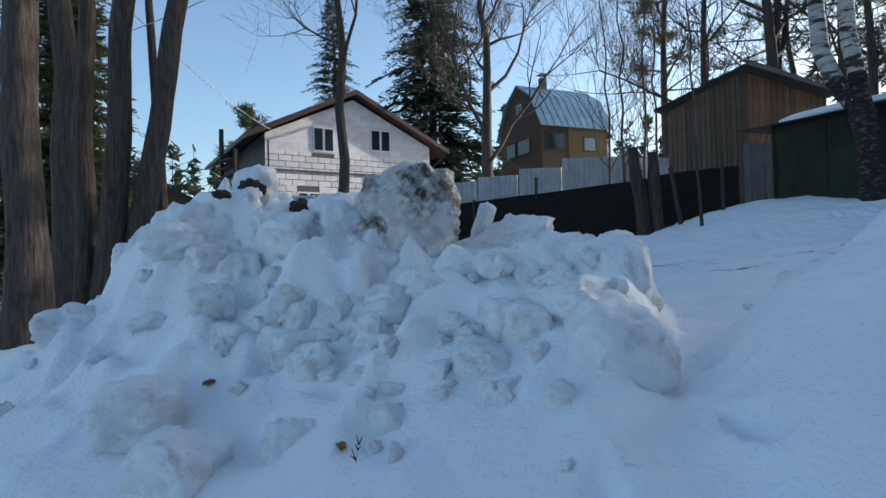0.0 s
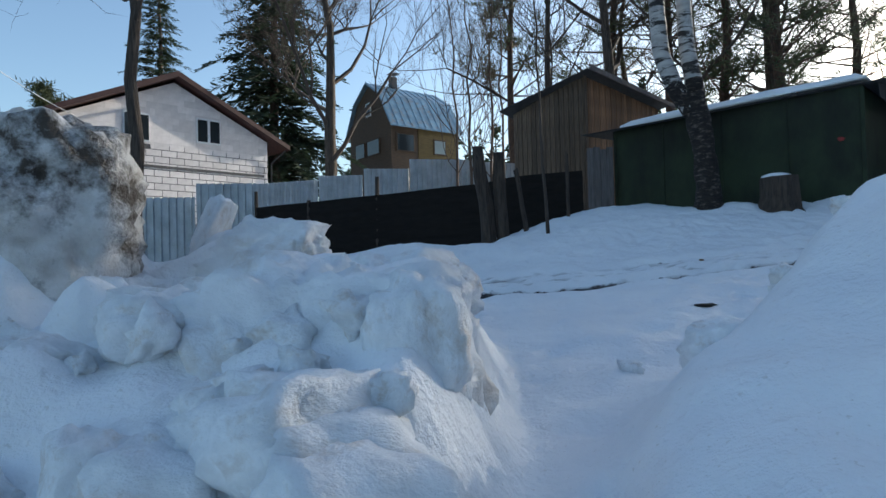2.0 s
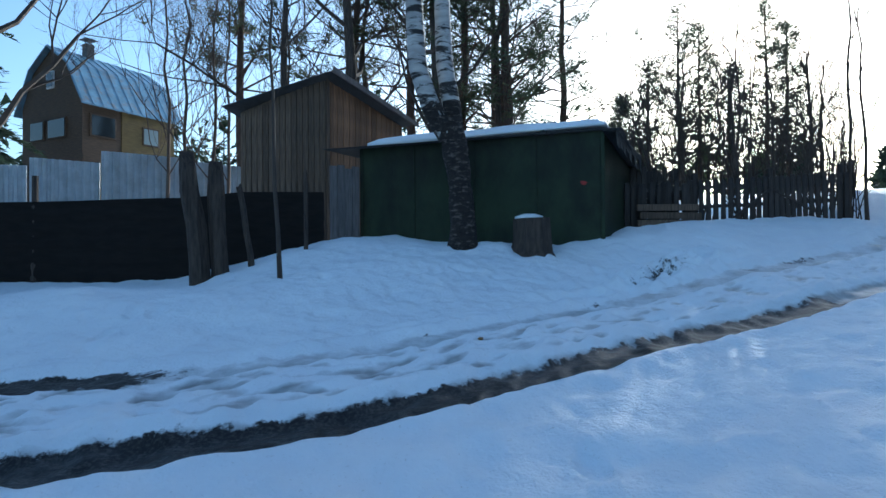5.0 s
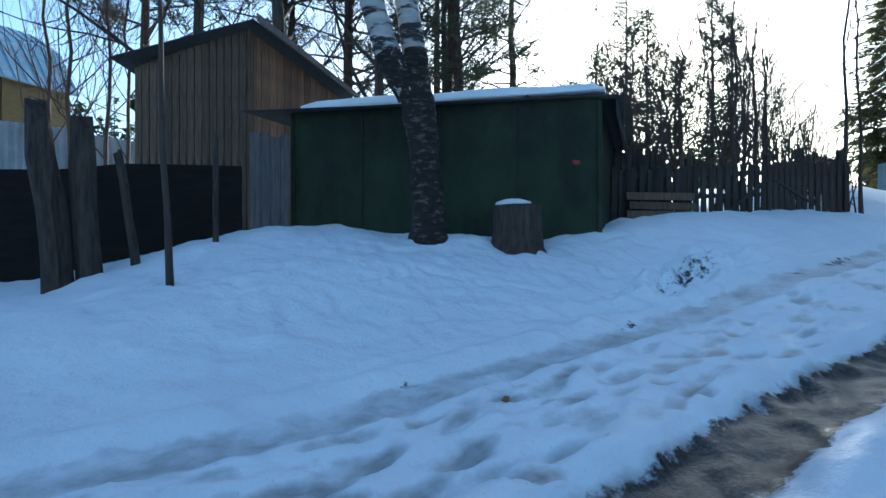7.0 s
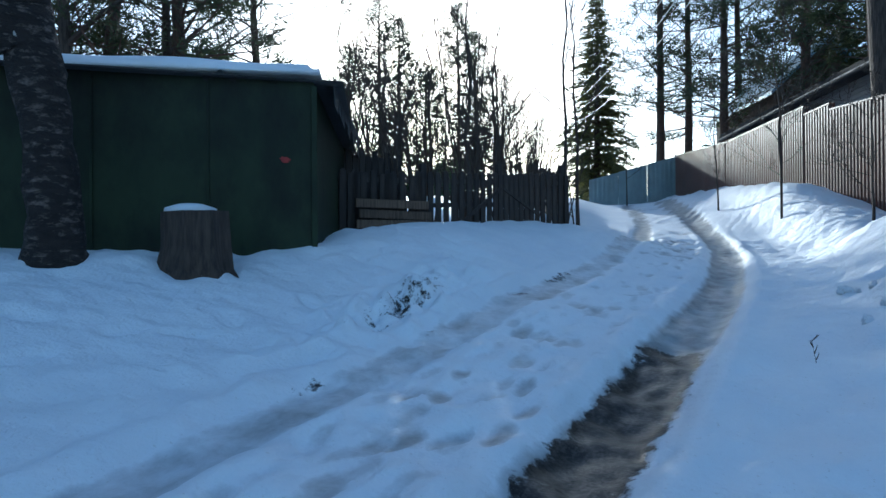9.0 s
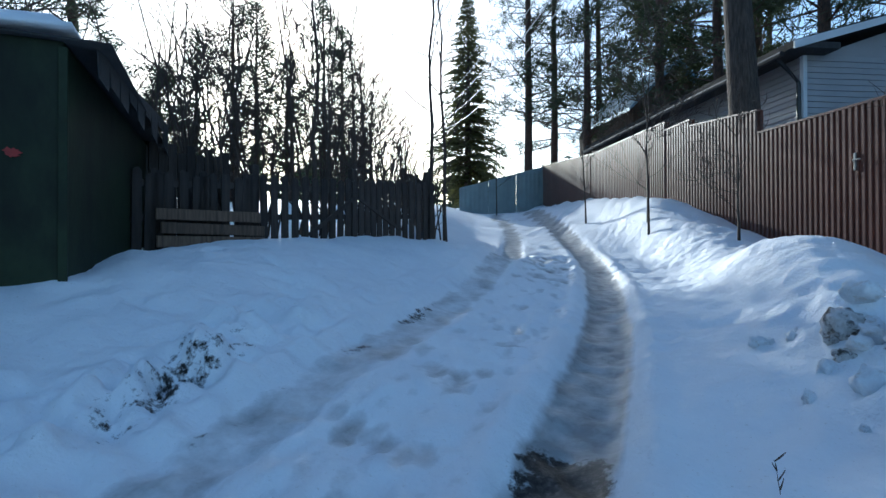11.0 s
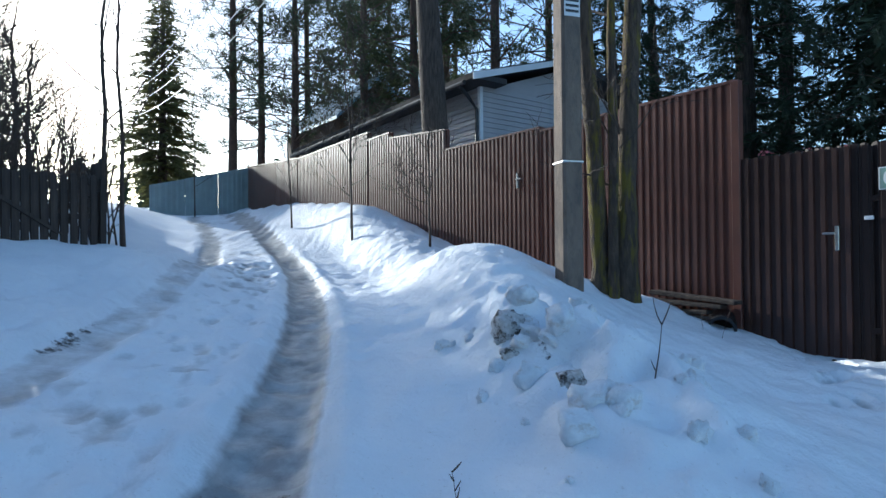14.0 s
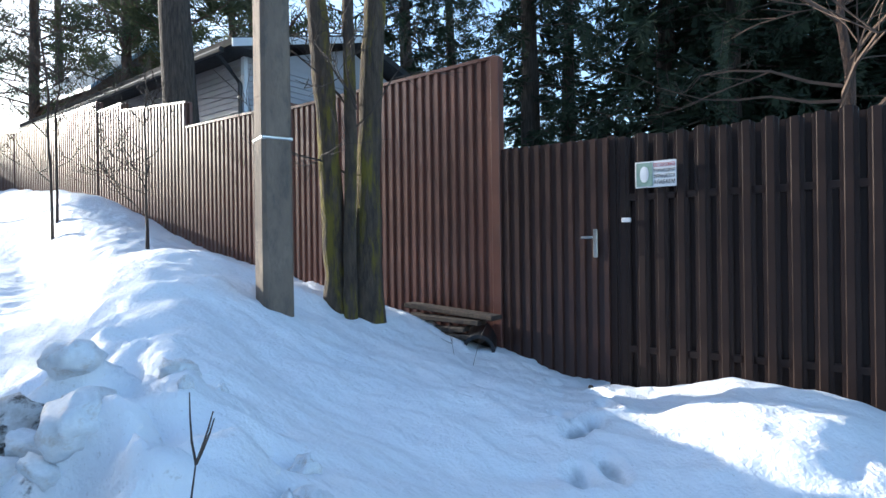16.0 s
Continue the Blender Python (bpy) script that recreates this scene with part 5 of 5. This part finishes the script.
gate_spruce = spruce("dark_spruce", "dark spruce with hanging boughs behind the gate", 16, 0.3, 120, at(23.0, 3.0), NEEDLE_DARK, 0.12, 0.21, 0.72, "spruces behind the gate", 0.5, 0.55)
for i, (x, y) in enumerate(((20.8, -1.4), (27.5, 5.2), (16.8, -3.5), (25, -6.5), (21.5, -9.0), (18.6, 0.6), (26.0, 0.0), (13.5, -6.5), (30.5, 2.5))):
    copy_thing(gate_spruce, at(x, y, 0, 50 * i))
thick_spruce = spruce("thick_spruce", "dense dark spruce behind the slat fence", 15, 0.26, 121, at(17.6, -1.8), NEEDLE_DARK, 0.04, 0.24, 1.3, "spruces behind the gate", 0.45, 0.8)
for i, (x, y) in enumerate(((15.2, -2.6), (20.5, -3.4), (13.0, -4.5), (19.6, 1.4))):
    copy_thing(thick_spruce, at(x, y, 0, 70 * i + 30))

bare_tree("bare_tree", "pale-barked bare tree with long twigs behind the slat fence", 7.5, 0.11, 125, BARK_PINE, TWIG_RED, at(14.6, 2.6), 0.3, 16, 2, (-0.02, 0.03), 0.02, "", 0.42, 9)
red_house = thing("red_roofed_house", "distant house with a dark red roof among spruces", "house", m=pose(36, -9.5, 0, 0, 0, -25))
part("wall", prism([(0, 2), (6, 2), (6, 7.4), (3, 9.2), (0, 7.4)], 0, 7), DACHA_WALL, red_house)
part("roof", prism([(-0.5, 7.1), (3, 9.2), (6.5, 7.1), (6.5, 7.3), (3, 9.45), (-0.5, 7.3)], -0.5, 7.5), RED_TILE, red_house, "red sheet roof")


def woods():
    """Far woods all around: one mesh of many small clumps on thin trunks."""
    rnd, v, f = random.Random(4), [], []
    for k in range(420):
        a = rnd.uniform(0, 6.283)
        d = rnd.uniform(62, 120)
        x, y = 8 + d * math.sin(a), 10 + d * math.cos(a)
        off = abs((a - SUN_AZ + math.pi) % (2 * math.pi) - math.pi)
        h = rnd.uniform(9, 17) * (0.45 if off < 0.5 else 1.0)
        z = gz(x, y)
        tube([(x, y, z - 0.3), (x, y, z + h)], [0.2, 0.03], 4, v, f)
        for c in range(46):
            t = rnd.uniform(0.12, 1.0)
            w = h * 0.17 * (1.05 - t) + 0.25
            b = rnd.uniform(0, 6.283)
            p = Vector((x + math.cos(b) * w * rnd.random() ** 0.5, y + math.sin(b) * w * rnd.random() ** 0.5, z + h * t))
            for q in range(3):
                e = Vector((rnd.gauss(0, 1), rnd.gauss(0, 1), rnd.gauss(0, 0.7))) * 0.55
                g = Vector((rnd.gauss(0, 1), rnd.gauss(0, 1), rnd.gauss(0, 0.7))) * 0.4
                i = len(v)
                v += [p - e, p + g, p + e]
                f.append((i, i + 1, i + 2))
    tagged(new("far_woods", mesh_of("far_woods", v, f, NEEDLE_DARK)), "dark distant mixed woods around the settlement", "woods", kind="stuff")


woods()
for i, (x, y, h) in enumerate(((12.0, 18.2, 3.2), (12.9, 18.4, 2.8), (13.7, 18.0, 3.0), (14.6, 17.8, 2.4), (15.2, 17.2, 2.2), (17.4, 17.9, 2.2), (24, 22, 2.6), (20.8, 20.4, 2.2))):
    shrub("bush", "dense bare bush behind the pickets", h, 10, 150 + i, at(x, y), TWIG, 0.5, "bushes behind the pickets", 1)
shrub("bush", "bare leafless bush by the picket fence", 1.6, 9, 130, at(16.2, 16.6), TWIG)
for i, (x, y, h) in enumerate(((13.9, 16.9, 3.6), (16.6, 17.6, 2.6), (19.5, 19.0, 2.6), (22, 20.5, 2.4), (12.6, 17.5, 3.0), (18, 20, 2.5))):
    shrub("bush", "tall bare bush with thin dark stems", h, 7, 131 + i, at(x, y), TWIG, 0.4)

# ---- snow heap ----
def lump_mesh(name, seed, mat, sub=4, rough=0.3, facet=0.5, squash=(1, 1, 1)):
    """A broken block of old snow: a rounded box with knobs, hollows and a few cut faces."""
    bm = bmesh.new()
    bmesh.ops.create_icosphere(bm, subdivisions=sub, radius=1.0)
    rnd = random.Random(seed)
    o = Vector((rnd.uniform(-50, 50), rnd.uniform(-50, 50), rnd.uniform(-50, 50)))
    cuts = [(Vector((rnd.gauss(0, 1), rnd.gauss(0, 1), rnd.gauss(0, 0.6))).normalized(), rnd.uniform(0.6, 0.85)) for _ in range(7)]
    for v in bm.verts:
        d = v.co.normalized()
        m = max(abs(d.x), abs(d.y), abs(d.z))
        p = d * (1 - facet + facet * 0.8 / m)
        for n, c in cuts:
            k = p.dot(n)
            if k > c:
                p = p - n * (k - c) * 0.85
        q = d * 1.6 + o
        s = 1 + rough * noise.noise(q * 1.3) + rough * 0.9 * (0.5 - abs(noise.noise(q * 2.6))) + rough * 0.45 * noise.noise(q * 5.5) + rough * 0.22 * noise.noise(q * 11)
        v.co = Vector((p.x * s * squash[0], p.y * s * squash[1], p.z * s * squash[2]))
    me = bpy.data.meshes.new(name)
    bm.to_mesh(me)
    bm.free()
    me.materials.append(mat)
    me.polygons.foreach_set("use_smooth", [True] * len(me.polygons))
    return me


BLOCKS = [  # x, y, z of the middle, half sizes, turn, seed, dirty
    (2.36, 8.02, 2.62, 0.37, 0.30, 0.36, 20, 1, 1), (2.98, 8.47, 2.42, 0.33, 0.26, 0.22, -15, 2, 0), (3.46, 7.76, 2.04, 0.46, 0.34, 0.42, 10, 3, 0),
    (1.05, 8.18, 2.90, 0.17, 0.16, 0.19, 30, 4, 0), (0.95, 7.78, 2.36, 0.36, 0.34, 0.42, 0, 5, 0), (2.50, 7.40, 1.94, 0.30, 0.22, 0.18, 25, 6, 0),
    (1.60, 6.62, 1.62, 0.22, 0.20, 0.21, 40, 7, 0), (2.02, 6.40, 1.50, 0.24, 0.19, 0.17, 15, 8, 0), (0.35, 8.00, 2.35, 0.34, 0.3, 0.3, 60, 9, 0),
    (3.05, 7.58, 2.02, 0.26, 0.2, 0.2, 70, 10, 0), (1.75, 7.95, 2.25, 0.3, 0.3, 0.25, 10, 11, 0), (3.72, 7.62, 2.2, 0.14, 0.14, 0.22, 0, 12, 0),
    (5.62, 8.50, 2.46, 0.32, 0.28, 0.24, 20, 13, 0), (6.2, 8.55, 2.50, 0.4, 0.27, 0.25, -10, 14, 0), (4.62, 8.12, 2.12, 0.16, 0.14, 0.12, 0, 15, 0),
    (5.15, 8.32, 2.32, 0.2, 0.18, 0.15, 40, 26, 0), (4.82, 8.28, 2.14, 0.14, 0.12, 0.11, 10, 27, 0), (5.42, 8.70, 2.28, 0.2, 0.16, 0.22, 0, 28, 0), (5.85, 8.82, 2.40, 0.26, 0.16, 0.24, 30, 29, 0),
    (2.0, 8.35, 2.4, 0.25, 0.22, 0.2, 35, 16, 0), (2.42, 6.62, 1.55, 0.12, 0.1, 0.14, 5, 17, 0), (2.72, 6.98, 1.72, 0.12, 0.1, 0.09, 5, 18, 0), (3.08, 7.02, 1.76, 0.09, 0.08, 0.09, 50, 19, 1),
    (3.35, 8.1, 2.2, 0.28, 0.2, 0.2, 80, 20, 0), (11.15, 10.75, 2.92, 0.24, 0.17, 0.13, 20, 21, 0), (10.75, 10.62, 2.85, 0.2, 0.15, 0.13, 50, 22, 0), (10.35, 10.5, 2.75, 0.17, 0.15, 0.12, 10, 23, 0),
    (10.1, 10.25, 2.68, 0.15, 0.14, 0.1, 70, 24, 0), (11.5, 10.95, 2.98, 0.16, 0.12, 0.1, 20, 25, 0)]
for x, y, z, a, b, c, turn, seed, dirty in BLOCKS:
    ob = new("snow_block", lump_mesh("snow_block", seed, DIRTY_SNOW if dirty else ICE_SNOW, 5 if a > 0.25 else 4, 0.16 if dirty else 0.2))
    ob.matrix_basis = pose(x, y, z, 0, 0, turn) @ Matrix.Diagonal((a, b, c, 1))
    big = "large" if a > 0.28 else "small"
    tagged(ob, f"{big} broken block of {'dirt-streaked' if dirty else 'greyish'} old snow on the heap", "snow block", "snow blocks")
rl = random.Random(15)
for k in range(60):
    x, y = rl.uniform(0.0, 3.85), rl.uniform(7.15, 8.4)
    s = rl.uniform(0.12, 0.30) * (0.6 if x > 2.8 and y > 7.6 else 1)
    ob = new("snow_block", lump_mesh("snow_block", 300 + k, ICE_SNOW, 4, 0.2))
    ob.matrix_basis = pose(x, y, gz(x, y) - 0.3 * s, rl.uniform(-20, 20), rl.uniform(-20, 20), rl.uniform(0, 360)) @ Matrix.Diagonal((s, s * rl.uniform(0.6, 1), s * rl.uniform(0.5, 0.9), 1))
    tagged(ob, "knobbly lump of old snow frozen into the heap", "snow block", "snow blocks")
for k in range(34):
    x, y = rl.uniform(1.9, 3.5), rl.uniform(6.85, 7.45)
    s = rl.uniform(0.06, 0.17)
    ob = new("snow_block", lump_mesh("snow_block", 500 + k, ICE_SNOW, 4, 0.18))
    ob.matrix_basis = pose(x, y, gz(x, y) - 0.2 * s, rl.uniform(-20, 20), rl.uniform(-20, 20), rl.uniform(0, 360)) @ Matrix.Diagonal((s, s * rl.uniform(0.6, 1), s * rl.uniform(0.5, 0.9), 1))
    tagged(ob, "knobbly lump of old snow frozen into the heap", "snow block", "snow blocks")
for k in range(26):
    u = rl.random()
    x, y = 10.0 + 1.5 * u + rl.gauss(0, 0.1), 10.72 + 0.42 * u + rl.gauss(0, 0.09)
    s = rl.uniform(0.05, 0.13)
    ob = new("snow_block", lump_mesh("snow_block", 400 + k, DIRTY_SNOW if k % 6 == 0 else ICE_SNOW, 3, 0.28))
    ob.matrix_basis = pose(x, y, gz(x, y) - 0.1 * s, rl.uniform(-25, 25), rl.uniform(-25, 25), rl.uniform(0, 360)) @ Matrix.Diagonal((s, s * rl.uniform(0.6, 1), s * rl.uniform(0.5, 0.9), 1))
    tagged(ob, "small broken lump of gritty snow on the road bank", "snow block", "snow lumps on the bank")
shard = new("ice_shard", lump_mesh("ice_shard", 40, ICE_SNOW, 4, 0.15, 0.3))
shard.matrix_basis = pose(2.72, 8.55, 2.58, 0, 20, 30) @ Matrix.Diagonal((0.07, 0.11, 0.17, 1))
tagged(shard, "upright pale shard of ice between snow blocks", "ice shard")
clod_mesh = lump_mesh("soil_clod", 50, SOIL, 3, 0.35, 0.2)
for x, y, z, s in ((1.35, 8.0, 2.68, 0.12), (1.2, 7.95, 2.62, 0.1), (1.5, 8.1, 2.72, 0.13), (1.1, 7.75, 2.55, 0.06)):
    ob = new("soil_clod", clod_mesh)
    ob.matrix_basis = pose(x, y, max(z, gz(x, y) + 0.25 * s), 0, 0, 90 * s * 10) @ Matrix.Diagonal((s, s * 0.8, s * 0.6, 1))
    tagged(ob, "dark frozen clod of soil in the snow heap", "clod", "clods in the heap")
# crumbs of snow over the heap
crumbs = [lump_mesh("snow_crumb", 60 + k, ICE_SNOW, 3, 0.5, 0.5) for k in range(5)]
rc = random.Random(77)
for k in range(110):
    if k < 75:
        x, y = rc.uniform(-0.4, 3.9), rc.gauss(7.35, 0.5)
    elif k < 97:
        x = rc.uniform(9.6, 12.2)
        y = 8.0 + 0.25 * x + rc.gauss(0, 0.3)
    else:
        x, y = rc.uniform(4.4, 6.5), rc.gauss(8.7, 0.2)
    s = rc.uniform(0.025, 0.09) * (0.85 if k < 75 else 0.8)
    ob = new("snow_crumb", crumbs[k % 5])
    ob.matrix_basis = pose(x, y, gz(x, y) + 0.1 * s, rc.uniform(0, 360), rc.uniform(0, 360), 0) @ Matrix.Diagonal((s, s, s * 0.8, 1))
    tagged(ob, "small broken lump of snow lying on the slope", "snow lump", "snow lumps")

# ---- small things by the gate ----
# sign on the slats
gate_pose = along((*F0, 0), GATE_END)
sign = thing("warning_sign", "small white warning sign with red and black lettering", "sign", m=gate_pose @ pose(1.43, -0.045, 4.16) @ Matrix.Diagonal((0.88, 1, 0.88, 1)))
part("plate", box(0, 0.39, 0, 0.012, 0, 0.255, 0.004), WHITE_PVC, sign)
SIGN_GREEN = material("printed_green", (0.25, 0.36, 0.30), 0.5, scale=12, bump=0)
SIGN_RED = material("printed_red", (0.55, 0.05, 0.04), 0.5, scale=5, bump=0)
SIGN_BLACK = material("printed_black", (0.03, 0.03, 0.03), 0.5, scale=5, bump=0)
part("picture", box(0.012, 0.17, -0.003, 0.001, 0.012, 0.243), SIGN_GREEN, sign, "greenish printed picture")
bm = bmesh.new()
bmesh.ops.create_uvsphere(bm, u_segments=14, v_segments=8, radius=1.0)
bmesh.ops.transform(bm, verts=bm.verts, matrix=Matrix.Translation((0.09, -0.003, 0.13)) @ Matrix.Diagonal((0.045, 0.002, 0.08, 1)))
part("picture_shape", bm, WHITE_PVC, sign)


def lettering(text, x, z, size, mat, parent, m_y=-0.004, width=None):
    cu = bpy.data.curves.new("lettering", "FONT")
    cu.body, cu.size, cu.extrude = text, size, 0.0006
    tmp = bpy.data.objects.new("lettering", cu)
    scene.collection.objects.link(tmp)
    me = bpy.data.meshes.new_from_object(tmp.evaluated_get(bpy.context.evaluated_depsgraph_get()))
    bpy.data.objects.remove(tmp)
    me.materials.clear()
    me.materials.append(mat)
    k = 1.0
    if width and len(me.vertices):
        k = width / max(v.co.x for v in me.vertices)
    return put_part("lettering", me, parent, m=pose(x, m_y, z, 90, 0, 0) @ Matrix.Diagonal((k, 1, 1, 1)))


for text, z, size, mat in (("ОСТОРОЖНО", 0.195, 0.05, SIGN_RED), ("ТЕРРИТОРИЯ", 0.142, 0.045, SIGN_BLACK), ("ОХРАНЯЕТСЯ", 0.088, 0.045, SIGN_BLACK), ("АЛАБАЕМ", 0.028, 0.055, SIGN_BLACK)):
    lettering(text, 0.178, z, size, mat, sign, width=0.2)

# notice on the pole
notice = thing("pole_notice", "small faded notice with a red strip on the pole", "notice", m=pose(13.5, 10.15, 0, 0, 0, 16))
part("sheet", box(-0.118, -0.113, -0.09, 0.09, 5.98, 6.36), WHITE_PVC, notice)
part("red_strip", box(-0.121, -0.116, -0.085, 0.085, 6.27, 6.34), SIGN_RED, notice, "red strip")
for k in range(4):
    part("text_bar", box(-0.121, -0.116, -0.075, 0.075, 6.02 + 0.055 * k, 6.045 + 0.055 * k), SIGN_BLACK, notice)

# old boards and a pipe end under the tall panel
boards = thing("old_boards", "rotting boards with snow beneath the brown fence", "boards", m=along((*F0, 0), F1) @ pose(0.1, 0.22, 0))
for k, (x0, x1, z, t) in enumerate(((0.0, 1.15, 3.00, 4), (0.05, 0.95, 2.94, 2), (0.0, 0.6, 2.87, -2), (0.02, 0.5, 2.80, 0))):
    part("board", box(x0, x1, -0.09 + 0.02 * k, 0.1, z - 0.05, z, 0.008), POST_WOOD, boards, m=pose(0, 0.03 * k, 0, 0, -t, 3 * k))
pipe = thing("pipe_end", "black corrugated pipe end under the boards", "pipe", m=pose(14.18, 8.22, 2.66, 82, 0, 62))
v, f = [], []
for k in range(24):
    a = 2 * math.pi * k / 24
    for rr_, zz_ in ((0.16, 0.0), (0.16, 0.5), (0.125, 0.0), (0.125, 0.5)):
        v.append((rr_ * math.cos(a), rr_ * math.sin(a), zz_))
for k in range(24):
    a, b = 4 * k, 4 * ((k + 1) % 24)
    f += [(a, b, b + 1, a + 1), (a + 2, a + 3, b + 3, b + 2), (a, a + 2, b + 2, b)]
put_part("ring", mesh_of("ring", v, f, BLACK_PLASTIC), pipe)
part("core", box(-0.1, 0.1, -0.1, 0.1, 0.25, 0.3), SOIL, pipe)

# handle of the door in the brown fence
fh = part("door_handle", box(3.83, 3.87, 0.03, 0.06, 4.72, 4.98, 0.006), STEEL, brown_fence, "steel door handle")
part("lever", box(3.72, 3.86, 0.07, 0.09, 4.86, 4.885, 0.005), STEEL, fh)

# ---- cables ----
def cable(a, b, sag, r=0.012, label="thin sagging overhead cable"):
    path = [Vector(a).lerp(Vector(b), t / 20) - Vector((0, 0, sag * 4 * (t / 20) * (1 - t / 20))) for t in range(21)]
    v, f = tube(path, [r] * 21, 5)
    tagged(new("cable", mesh_of("cable", v, f, ZINC, True)), label, "cable", "overhead cables")


for k in range(4):
    cable((13.5, 10.15, 11.6 - 0.35 * k), (37.0, 27.5, 12.3 - 0.5 * k), 1.2 + 0.15 * k)
cable((13.5, 10.15, 11.3), (-14.0, 18.0, 9.5), 1.4)
cable((-9.0, 14.5, 10.0), (-11.0, 25.3, 7.9), 0.5)
wp = thing("wooden_pole", "thin dark wooden pole behind the trunks", "utility pole", m=at(-9.0, 16.9))
v, f = tube([(0.3, 0, -0.2), (0.1, 0, 3.0), (-0.3, 0, 8.5)], [0.14, 0.13, 0.1], 8)
put_part("shaft", mesh_of("shaft", v, f, POST_WOOD), wp)

# ---- saplings and twigs ----
bare_tree("sapling", "tall thin sapling standing in the snow bank", 5.6, 0.028, 199, TWIG, TWIG, at(4.69, 15.5), 0.35, 9, 2, (-0.035, 0.02), 0.3, "saplings", 0.2, 6)
for i, (x, y, h, lean) in enumerate(((19.4, 13.2, 5.5, (-0.03, 0.02)), (20.0, 13.3, 4.5, (0.05, 0)), (17.5, 11.6, 2.6, (0.03, 0)), (22.6, 15.2, 5.0, (-0.06, 0.03)), (27.5, 19.7, 6.0, (-0.05, 0.0)))):
    bare_tree("sapling", "thin bare sapling growing on the snow bank", h, 0.024, 200 + i, TWIG, TWIG, at(x, y), 0.15, 12, 2, lean, 0.1, "saplings", 0.3, 5)
for i, (x, y, h) in enumerate(((15.9, 16.3, 6.5), (16.3, 16.2, 5.2), (13.4, 16.75, 4.6), (14.6, 16.9, 3.6))):
    bare_tree("sapling", "tall thin bare stem by the picket fence", h, 0.04, 210 + i, TWIG, TWIG, at(x, y), 0.25, 10, 2, (0.03 * (-1) ** i, 0), 0.2, "saplings", 0.22, 5)
for i, (x, y, h) in enumerate(((10.35, 10.45, 0.36), (9.7, 11.5, 0.15), (13.6, 8.5, 0.3), (13.9, 8.6, 0.25), (2.8, 6.5, 0.1))):
    shrub("twig", "dry dark twig sticking out of the snow", h, 1, 220 + i, at(x, y), TWIG, 0.5, "dry twigs", 0)
for i, (x, y, s) in enumerate(((5.26, 10.2, 0.07), (6.08, 12.7, 0.04), (1.75, 6.9, 0.04), (2.7, 6.55, 0.04), (13.2, 7.6, 0.04))):
    ob = new("dead_leaf", lump_mesh("dead_leaf", 90 + i, SOIL if i in (0, 4) else material("dry_leaf", (0.25, 0.14, 0.05), 0.8, scale=9), 2, 0.5, 0.1))
    ob.matrix_basis = pose(x, y, gz(x, y) + 0.012, 0, 0, 40 * i) @ Matrix.Diagonal((s, s * 0.5, 0.012, 1))
    tagged(ob, "dry dead leaf lying on the snow", "leaf", "dead leaves")


# black spray marks, and a red lens flare put as colour, on the garage front
FLARE_RED = material("red_lens_flare", (0.30, 0.02, 0.015), 0.6, scale=20, bump=0)
SPRAY_BLACK = material("black_spray_paint", (0.006, 0.006, 0.006), 0.6, scale=20, bump=0)


def blot(name, label, along_m, up_m, w, h, mat, seed):
    """A ragged flat blot of colour on the garage front."""
    rnd = random.Random(seed)
    d = Vector((G1[0] - G0[0], G1[1] - G0[1], 0)).normalized()
    out = Vector((d.y, -d.x, 0))
    if out.y > 0:
        out = -out
    mid = Vector((G0[0], G0[1], gz(*G0) + up_m)) + d * along_m + out * 0.02
    v = [mid] + [mid + d * (w * math.cos(a * 0.35) * rnd.uniform(0.45, 1)) + Vector((0, 0, h * math.sin(a * 0.35) * rnd.uniform(0.45, 1))) for a in range(18)]
    f = [(0, k + 1, (k + 1) % 18 + 1) for k in range(18)]
    tagged(new(name, mesh_of(name, v, f, mat)), label, "paint mark")


# the sun's lens flare, set on the wall as a red blot
blot("paint_mark", "small red lens flare painted onto the green garage", 0.30, 0.9, 0.07, 0.05, FLARE_RED, 1)
for k, (a, z) in enumerate(((0.8, 1.72), (0.93, 1.75), (1.06, 1.71))):
    blot("paint_mark", "black scrawl of spray paint on the green garage", a, z, 0.07, 0.05, SPRAY_BLACK, 5 + k)
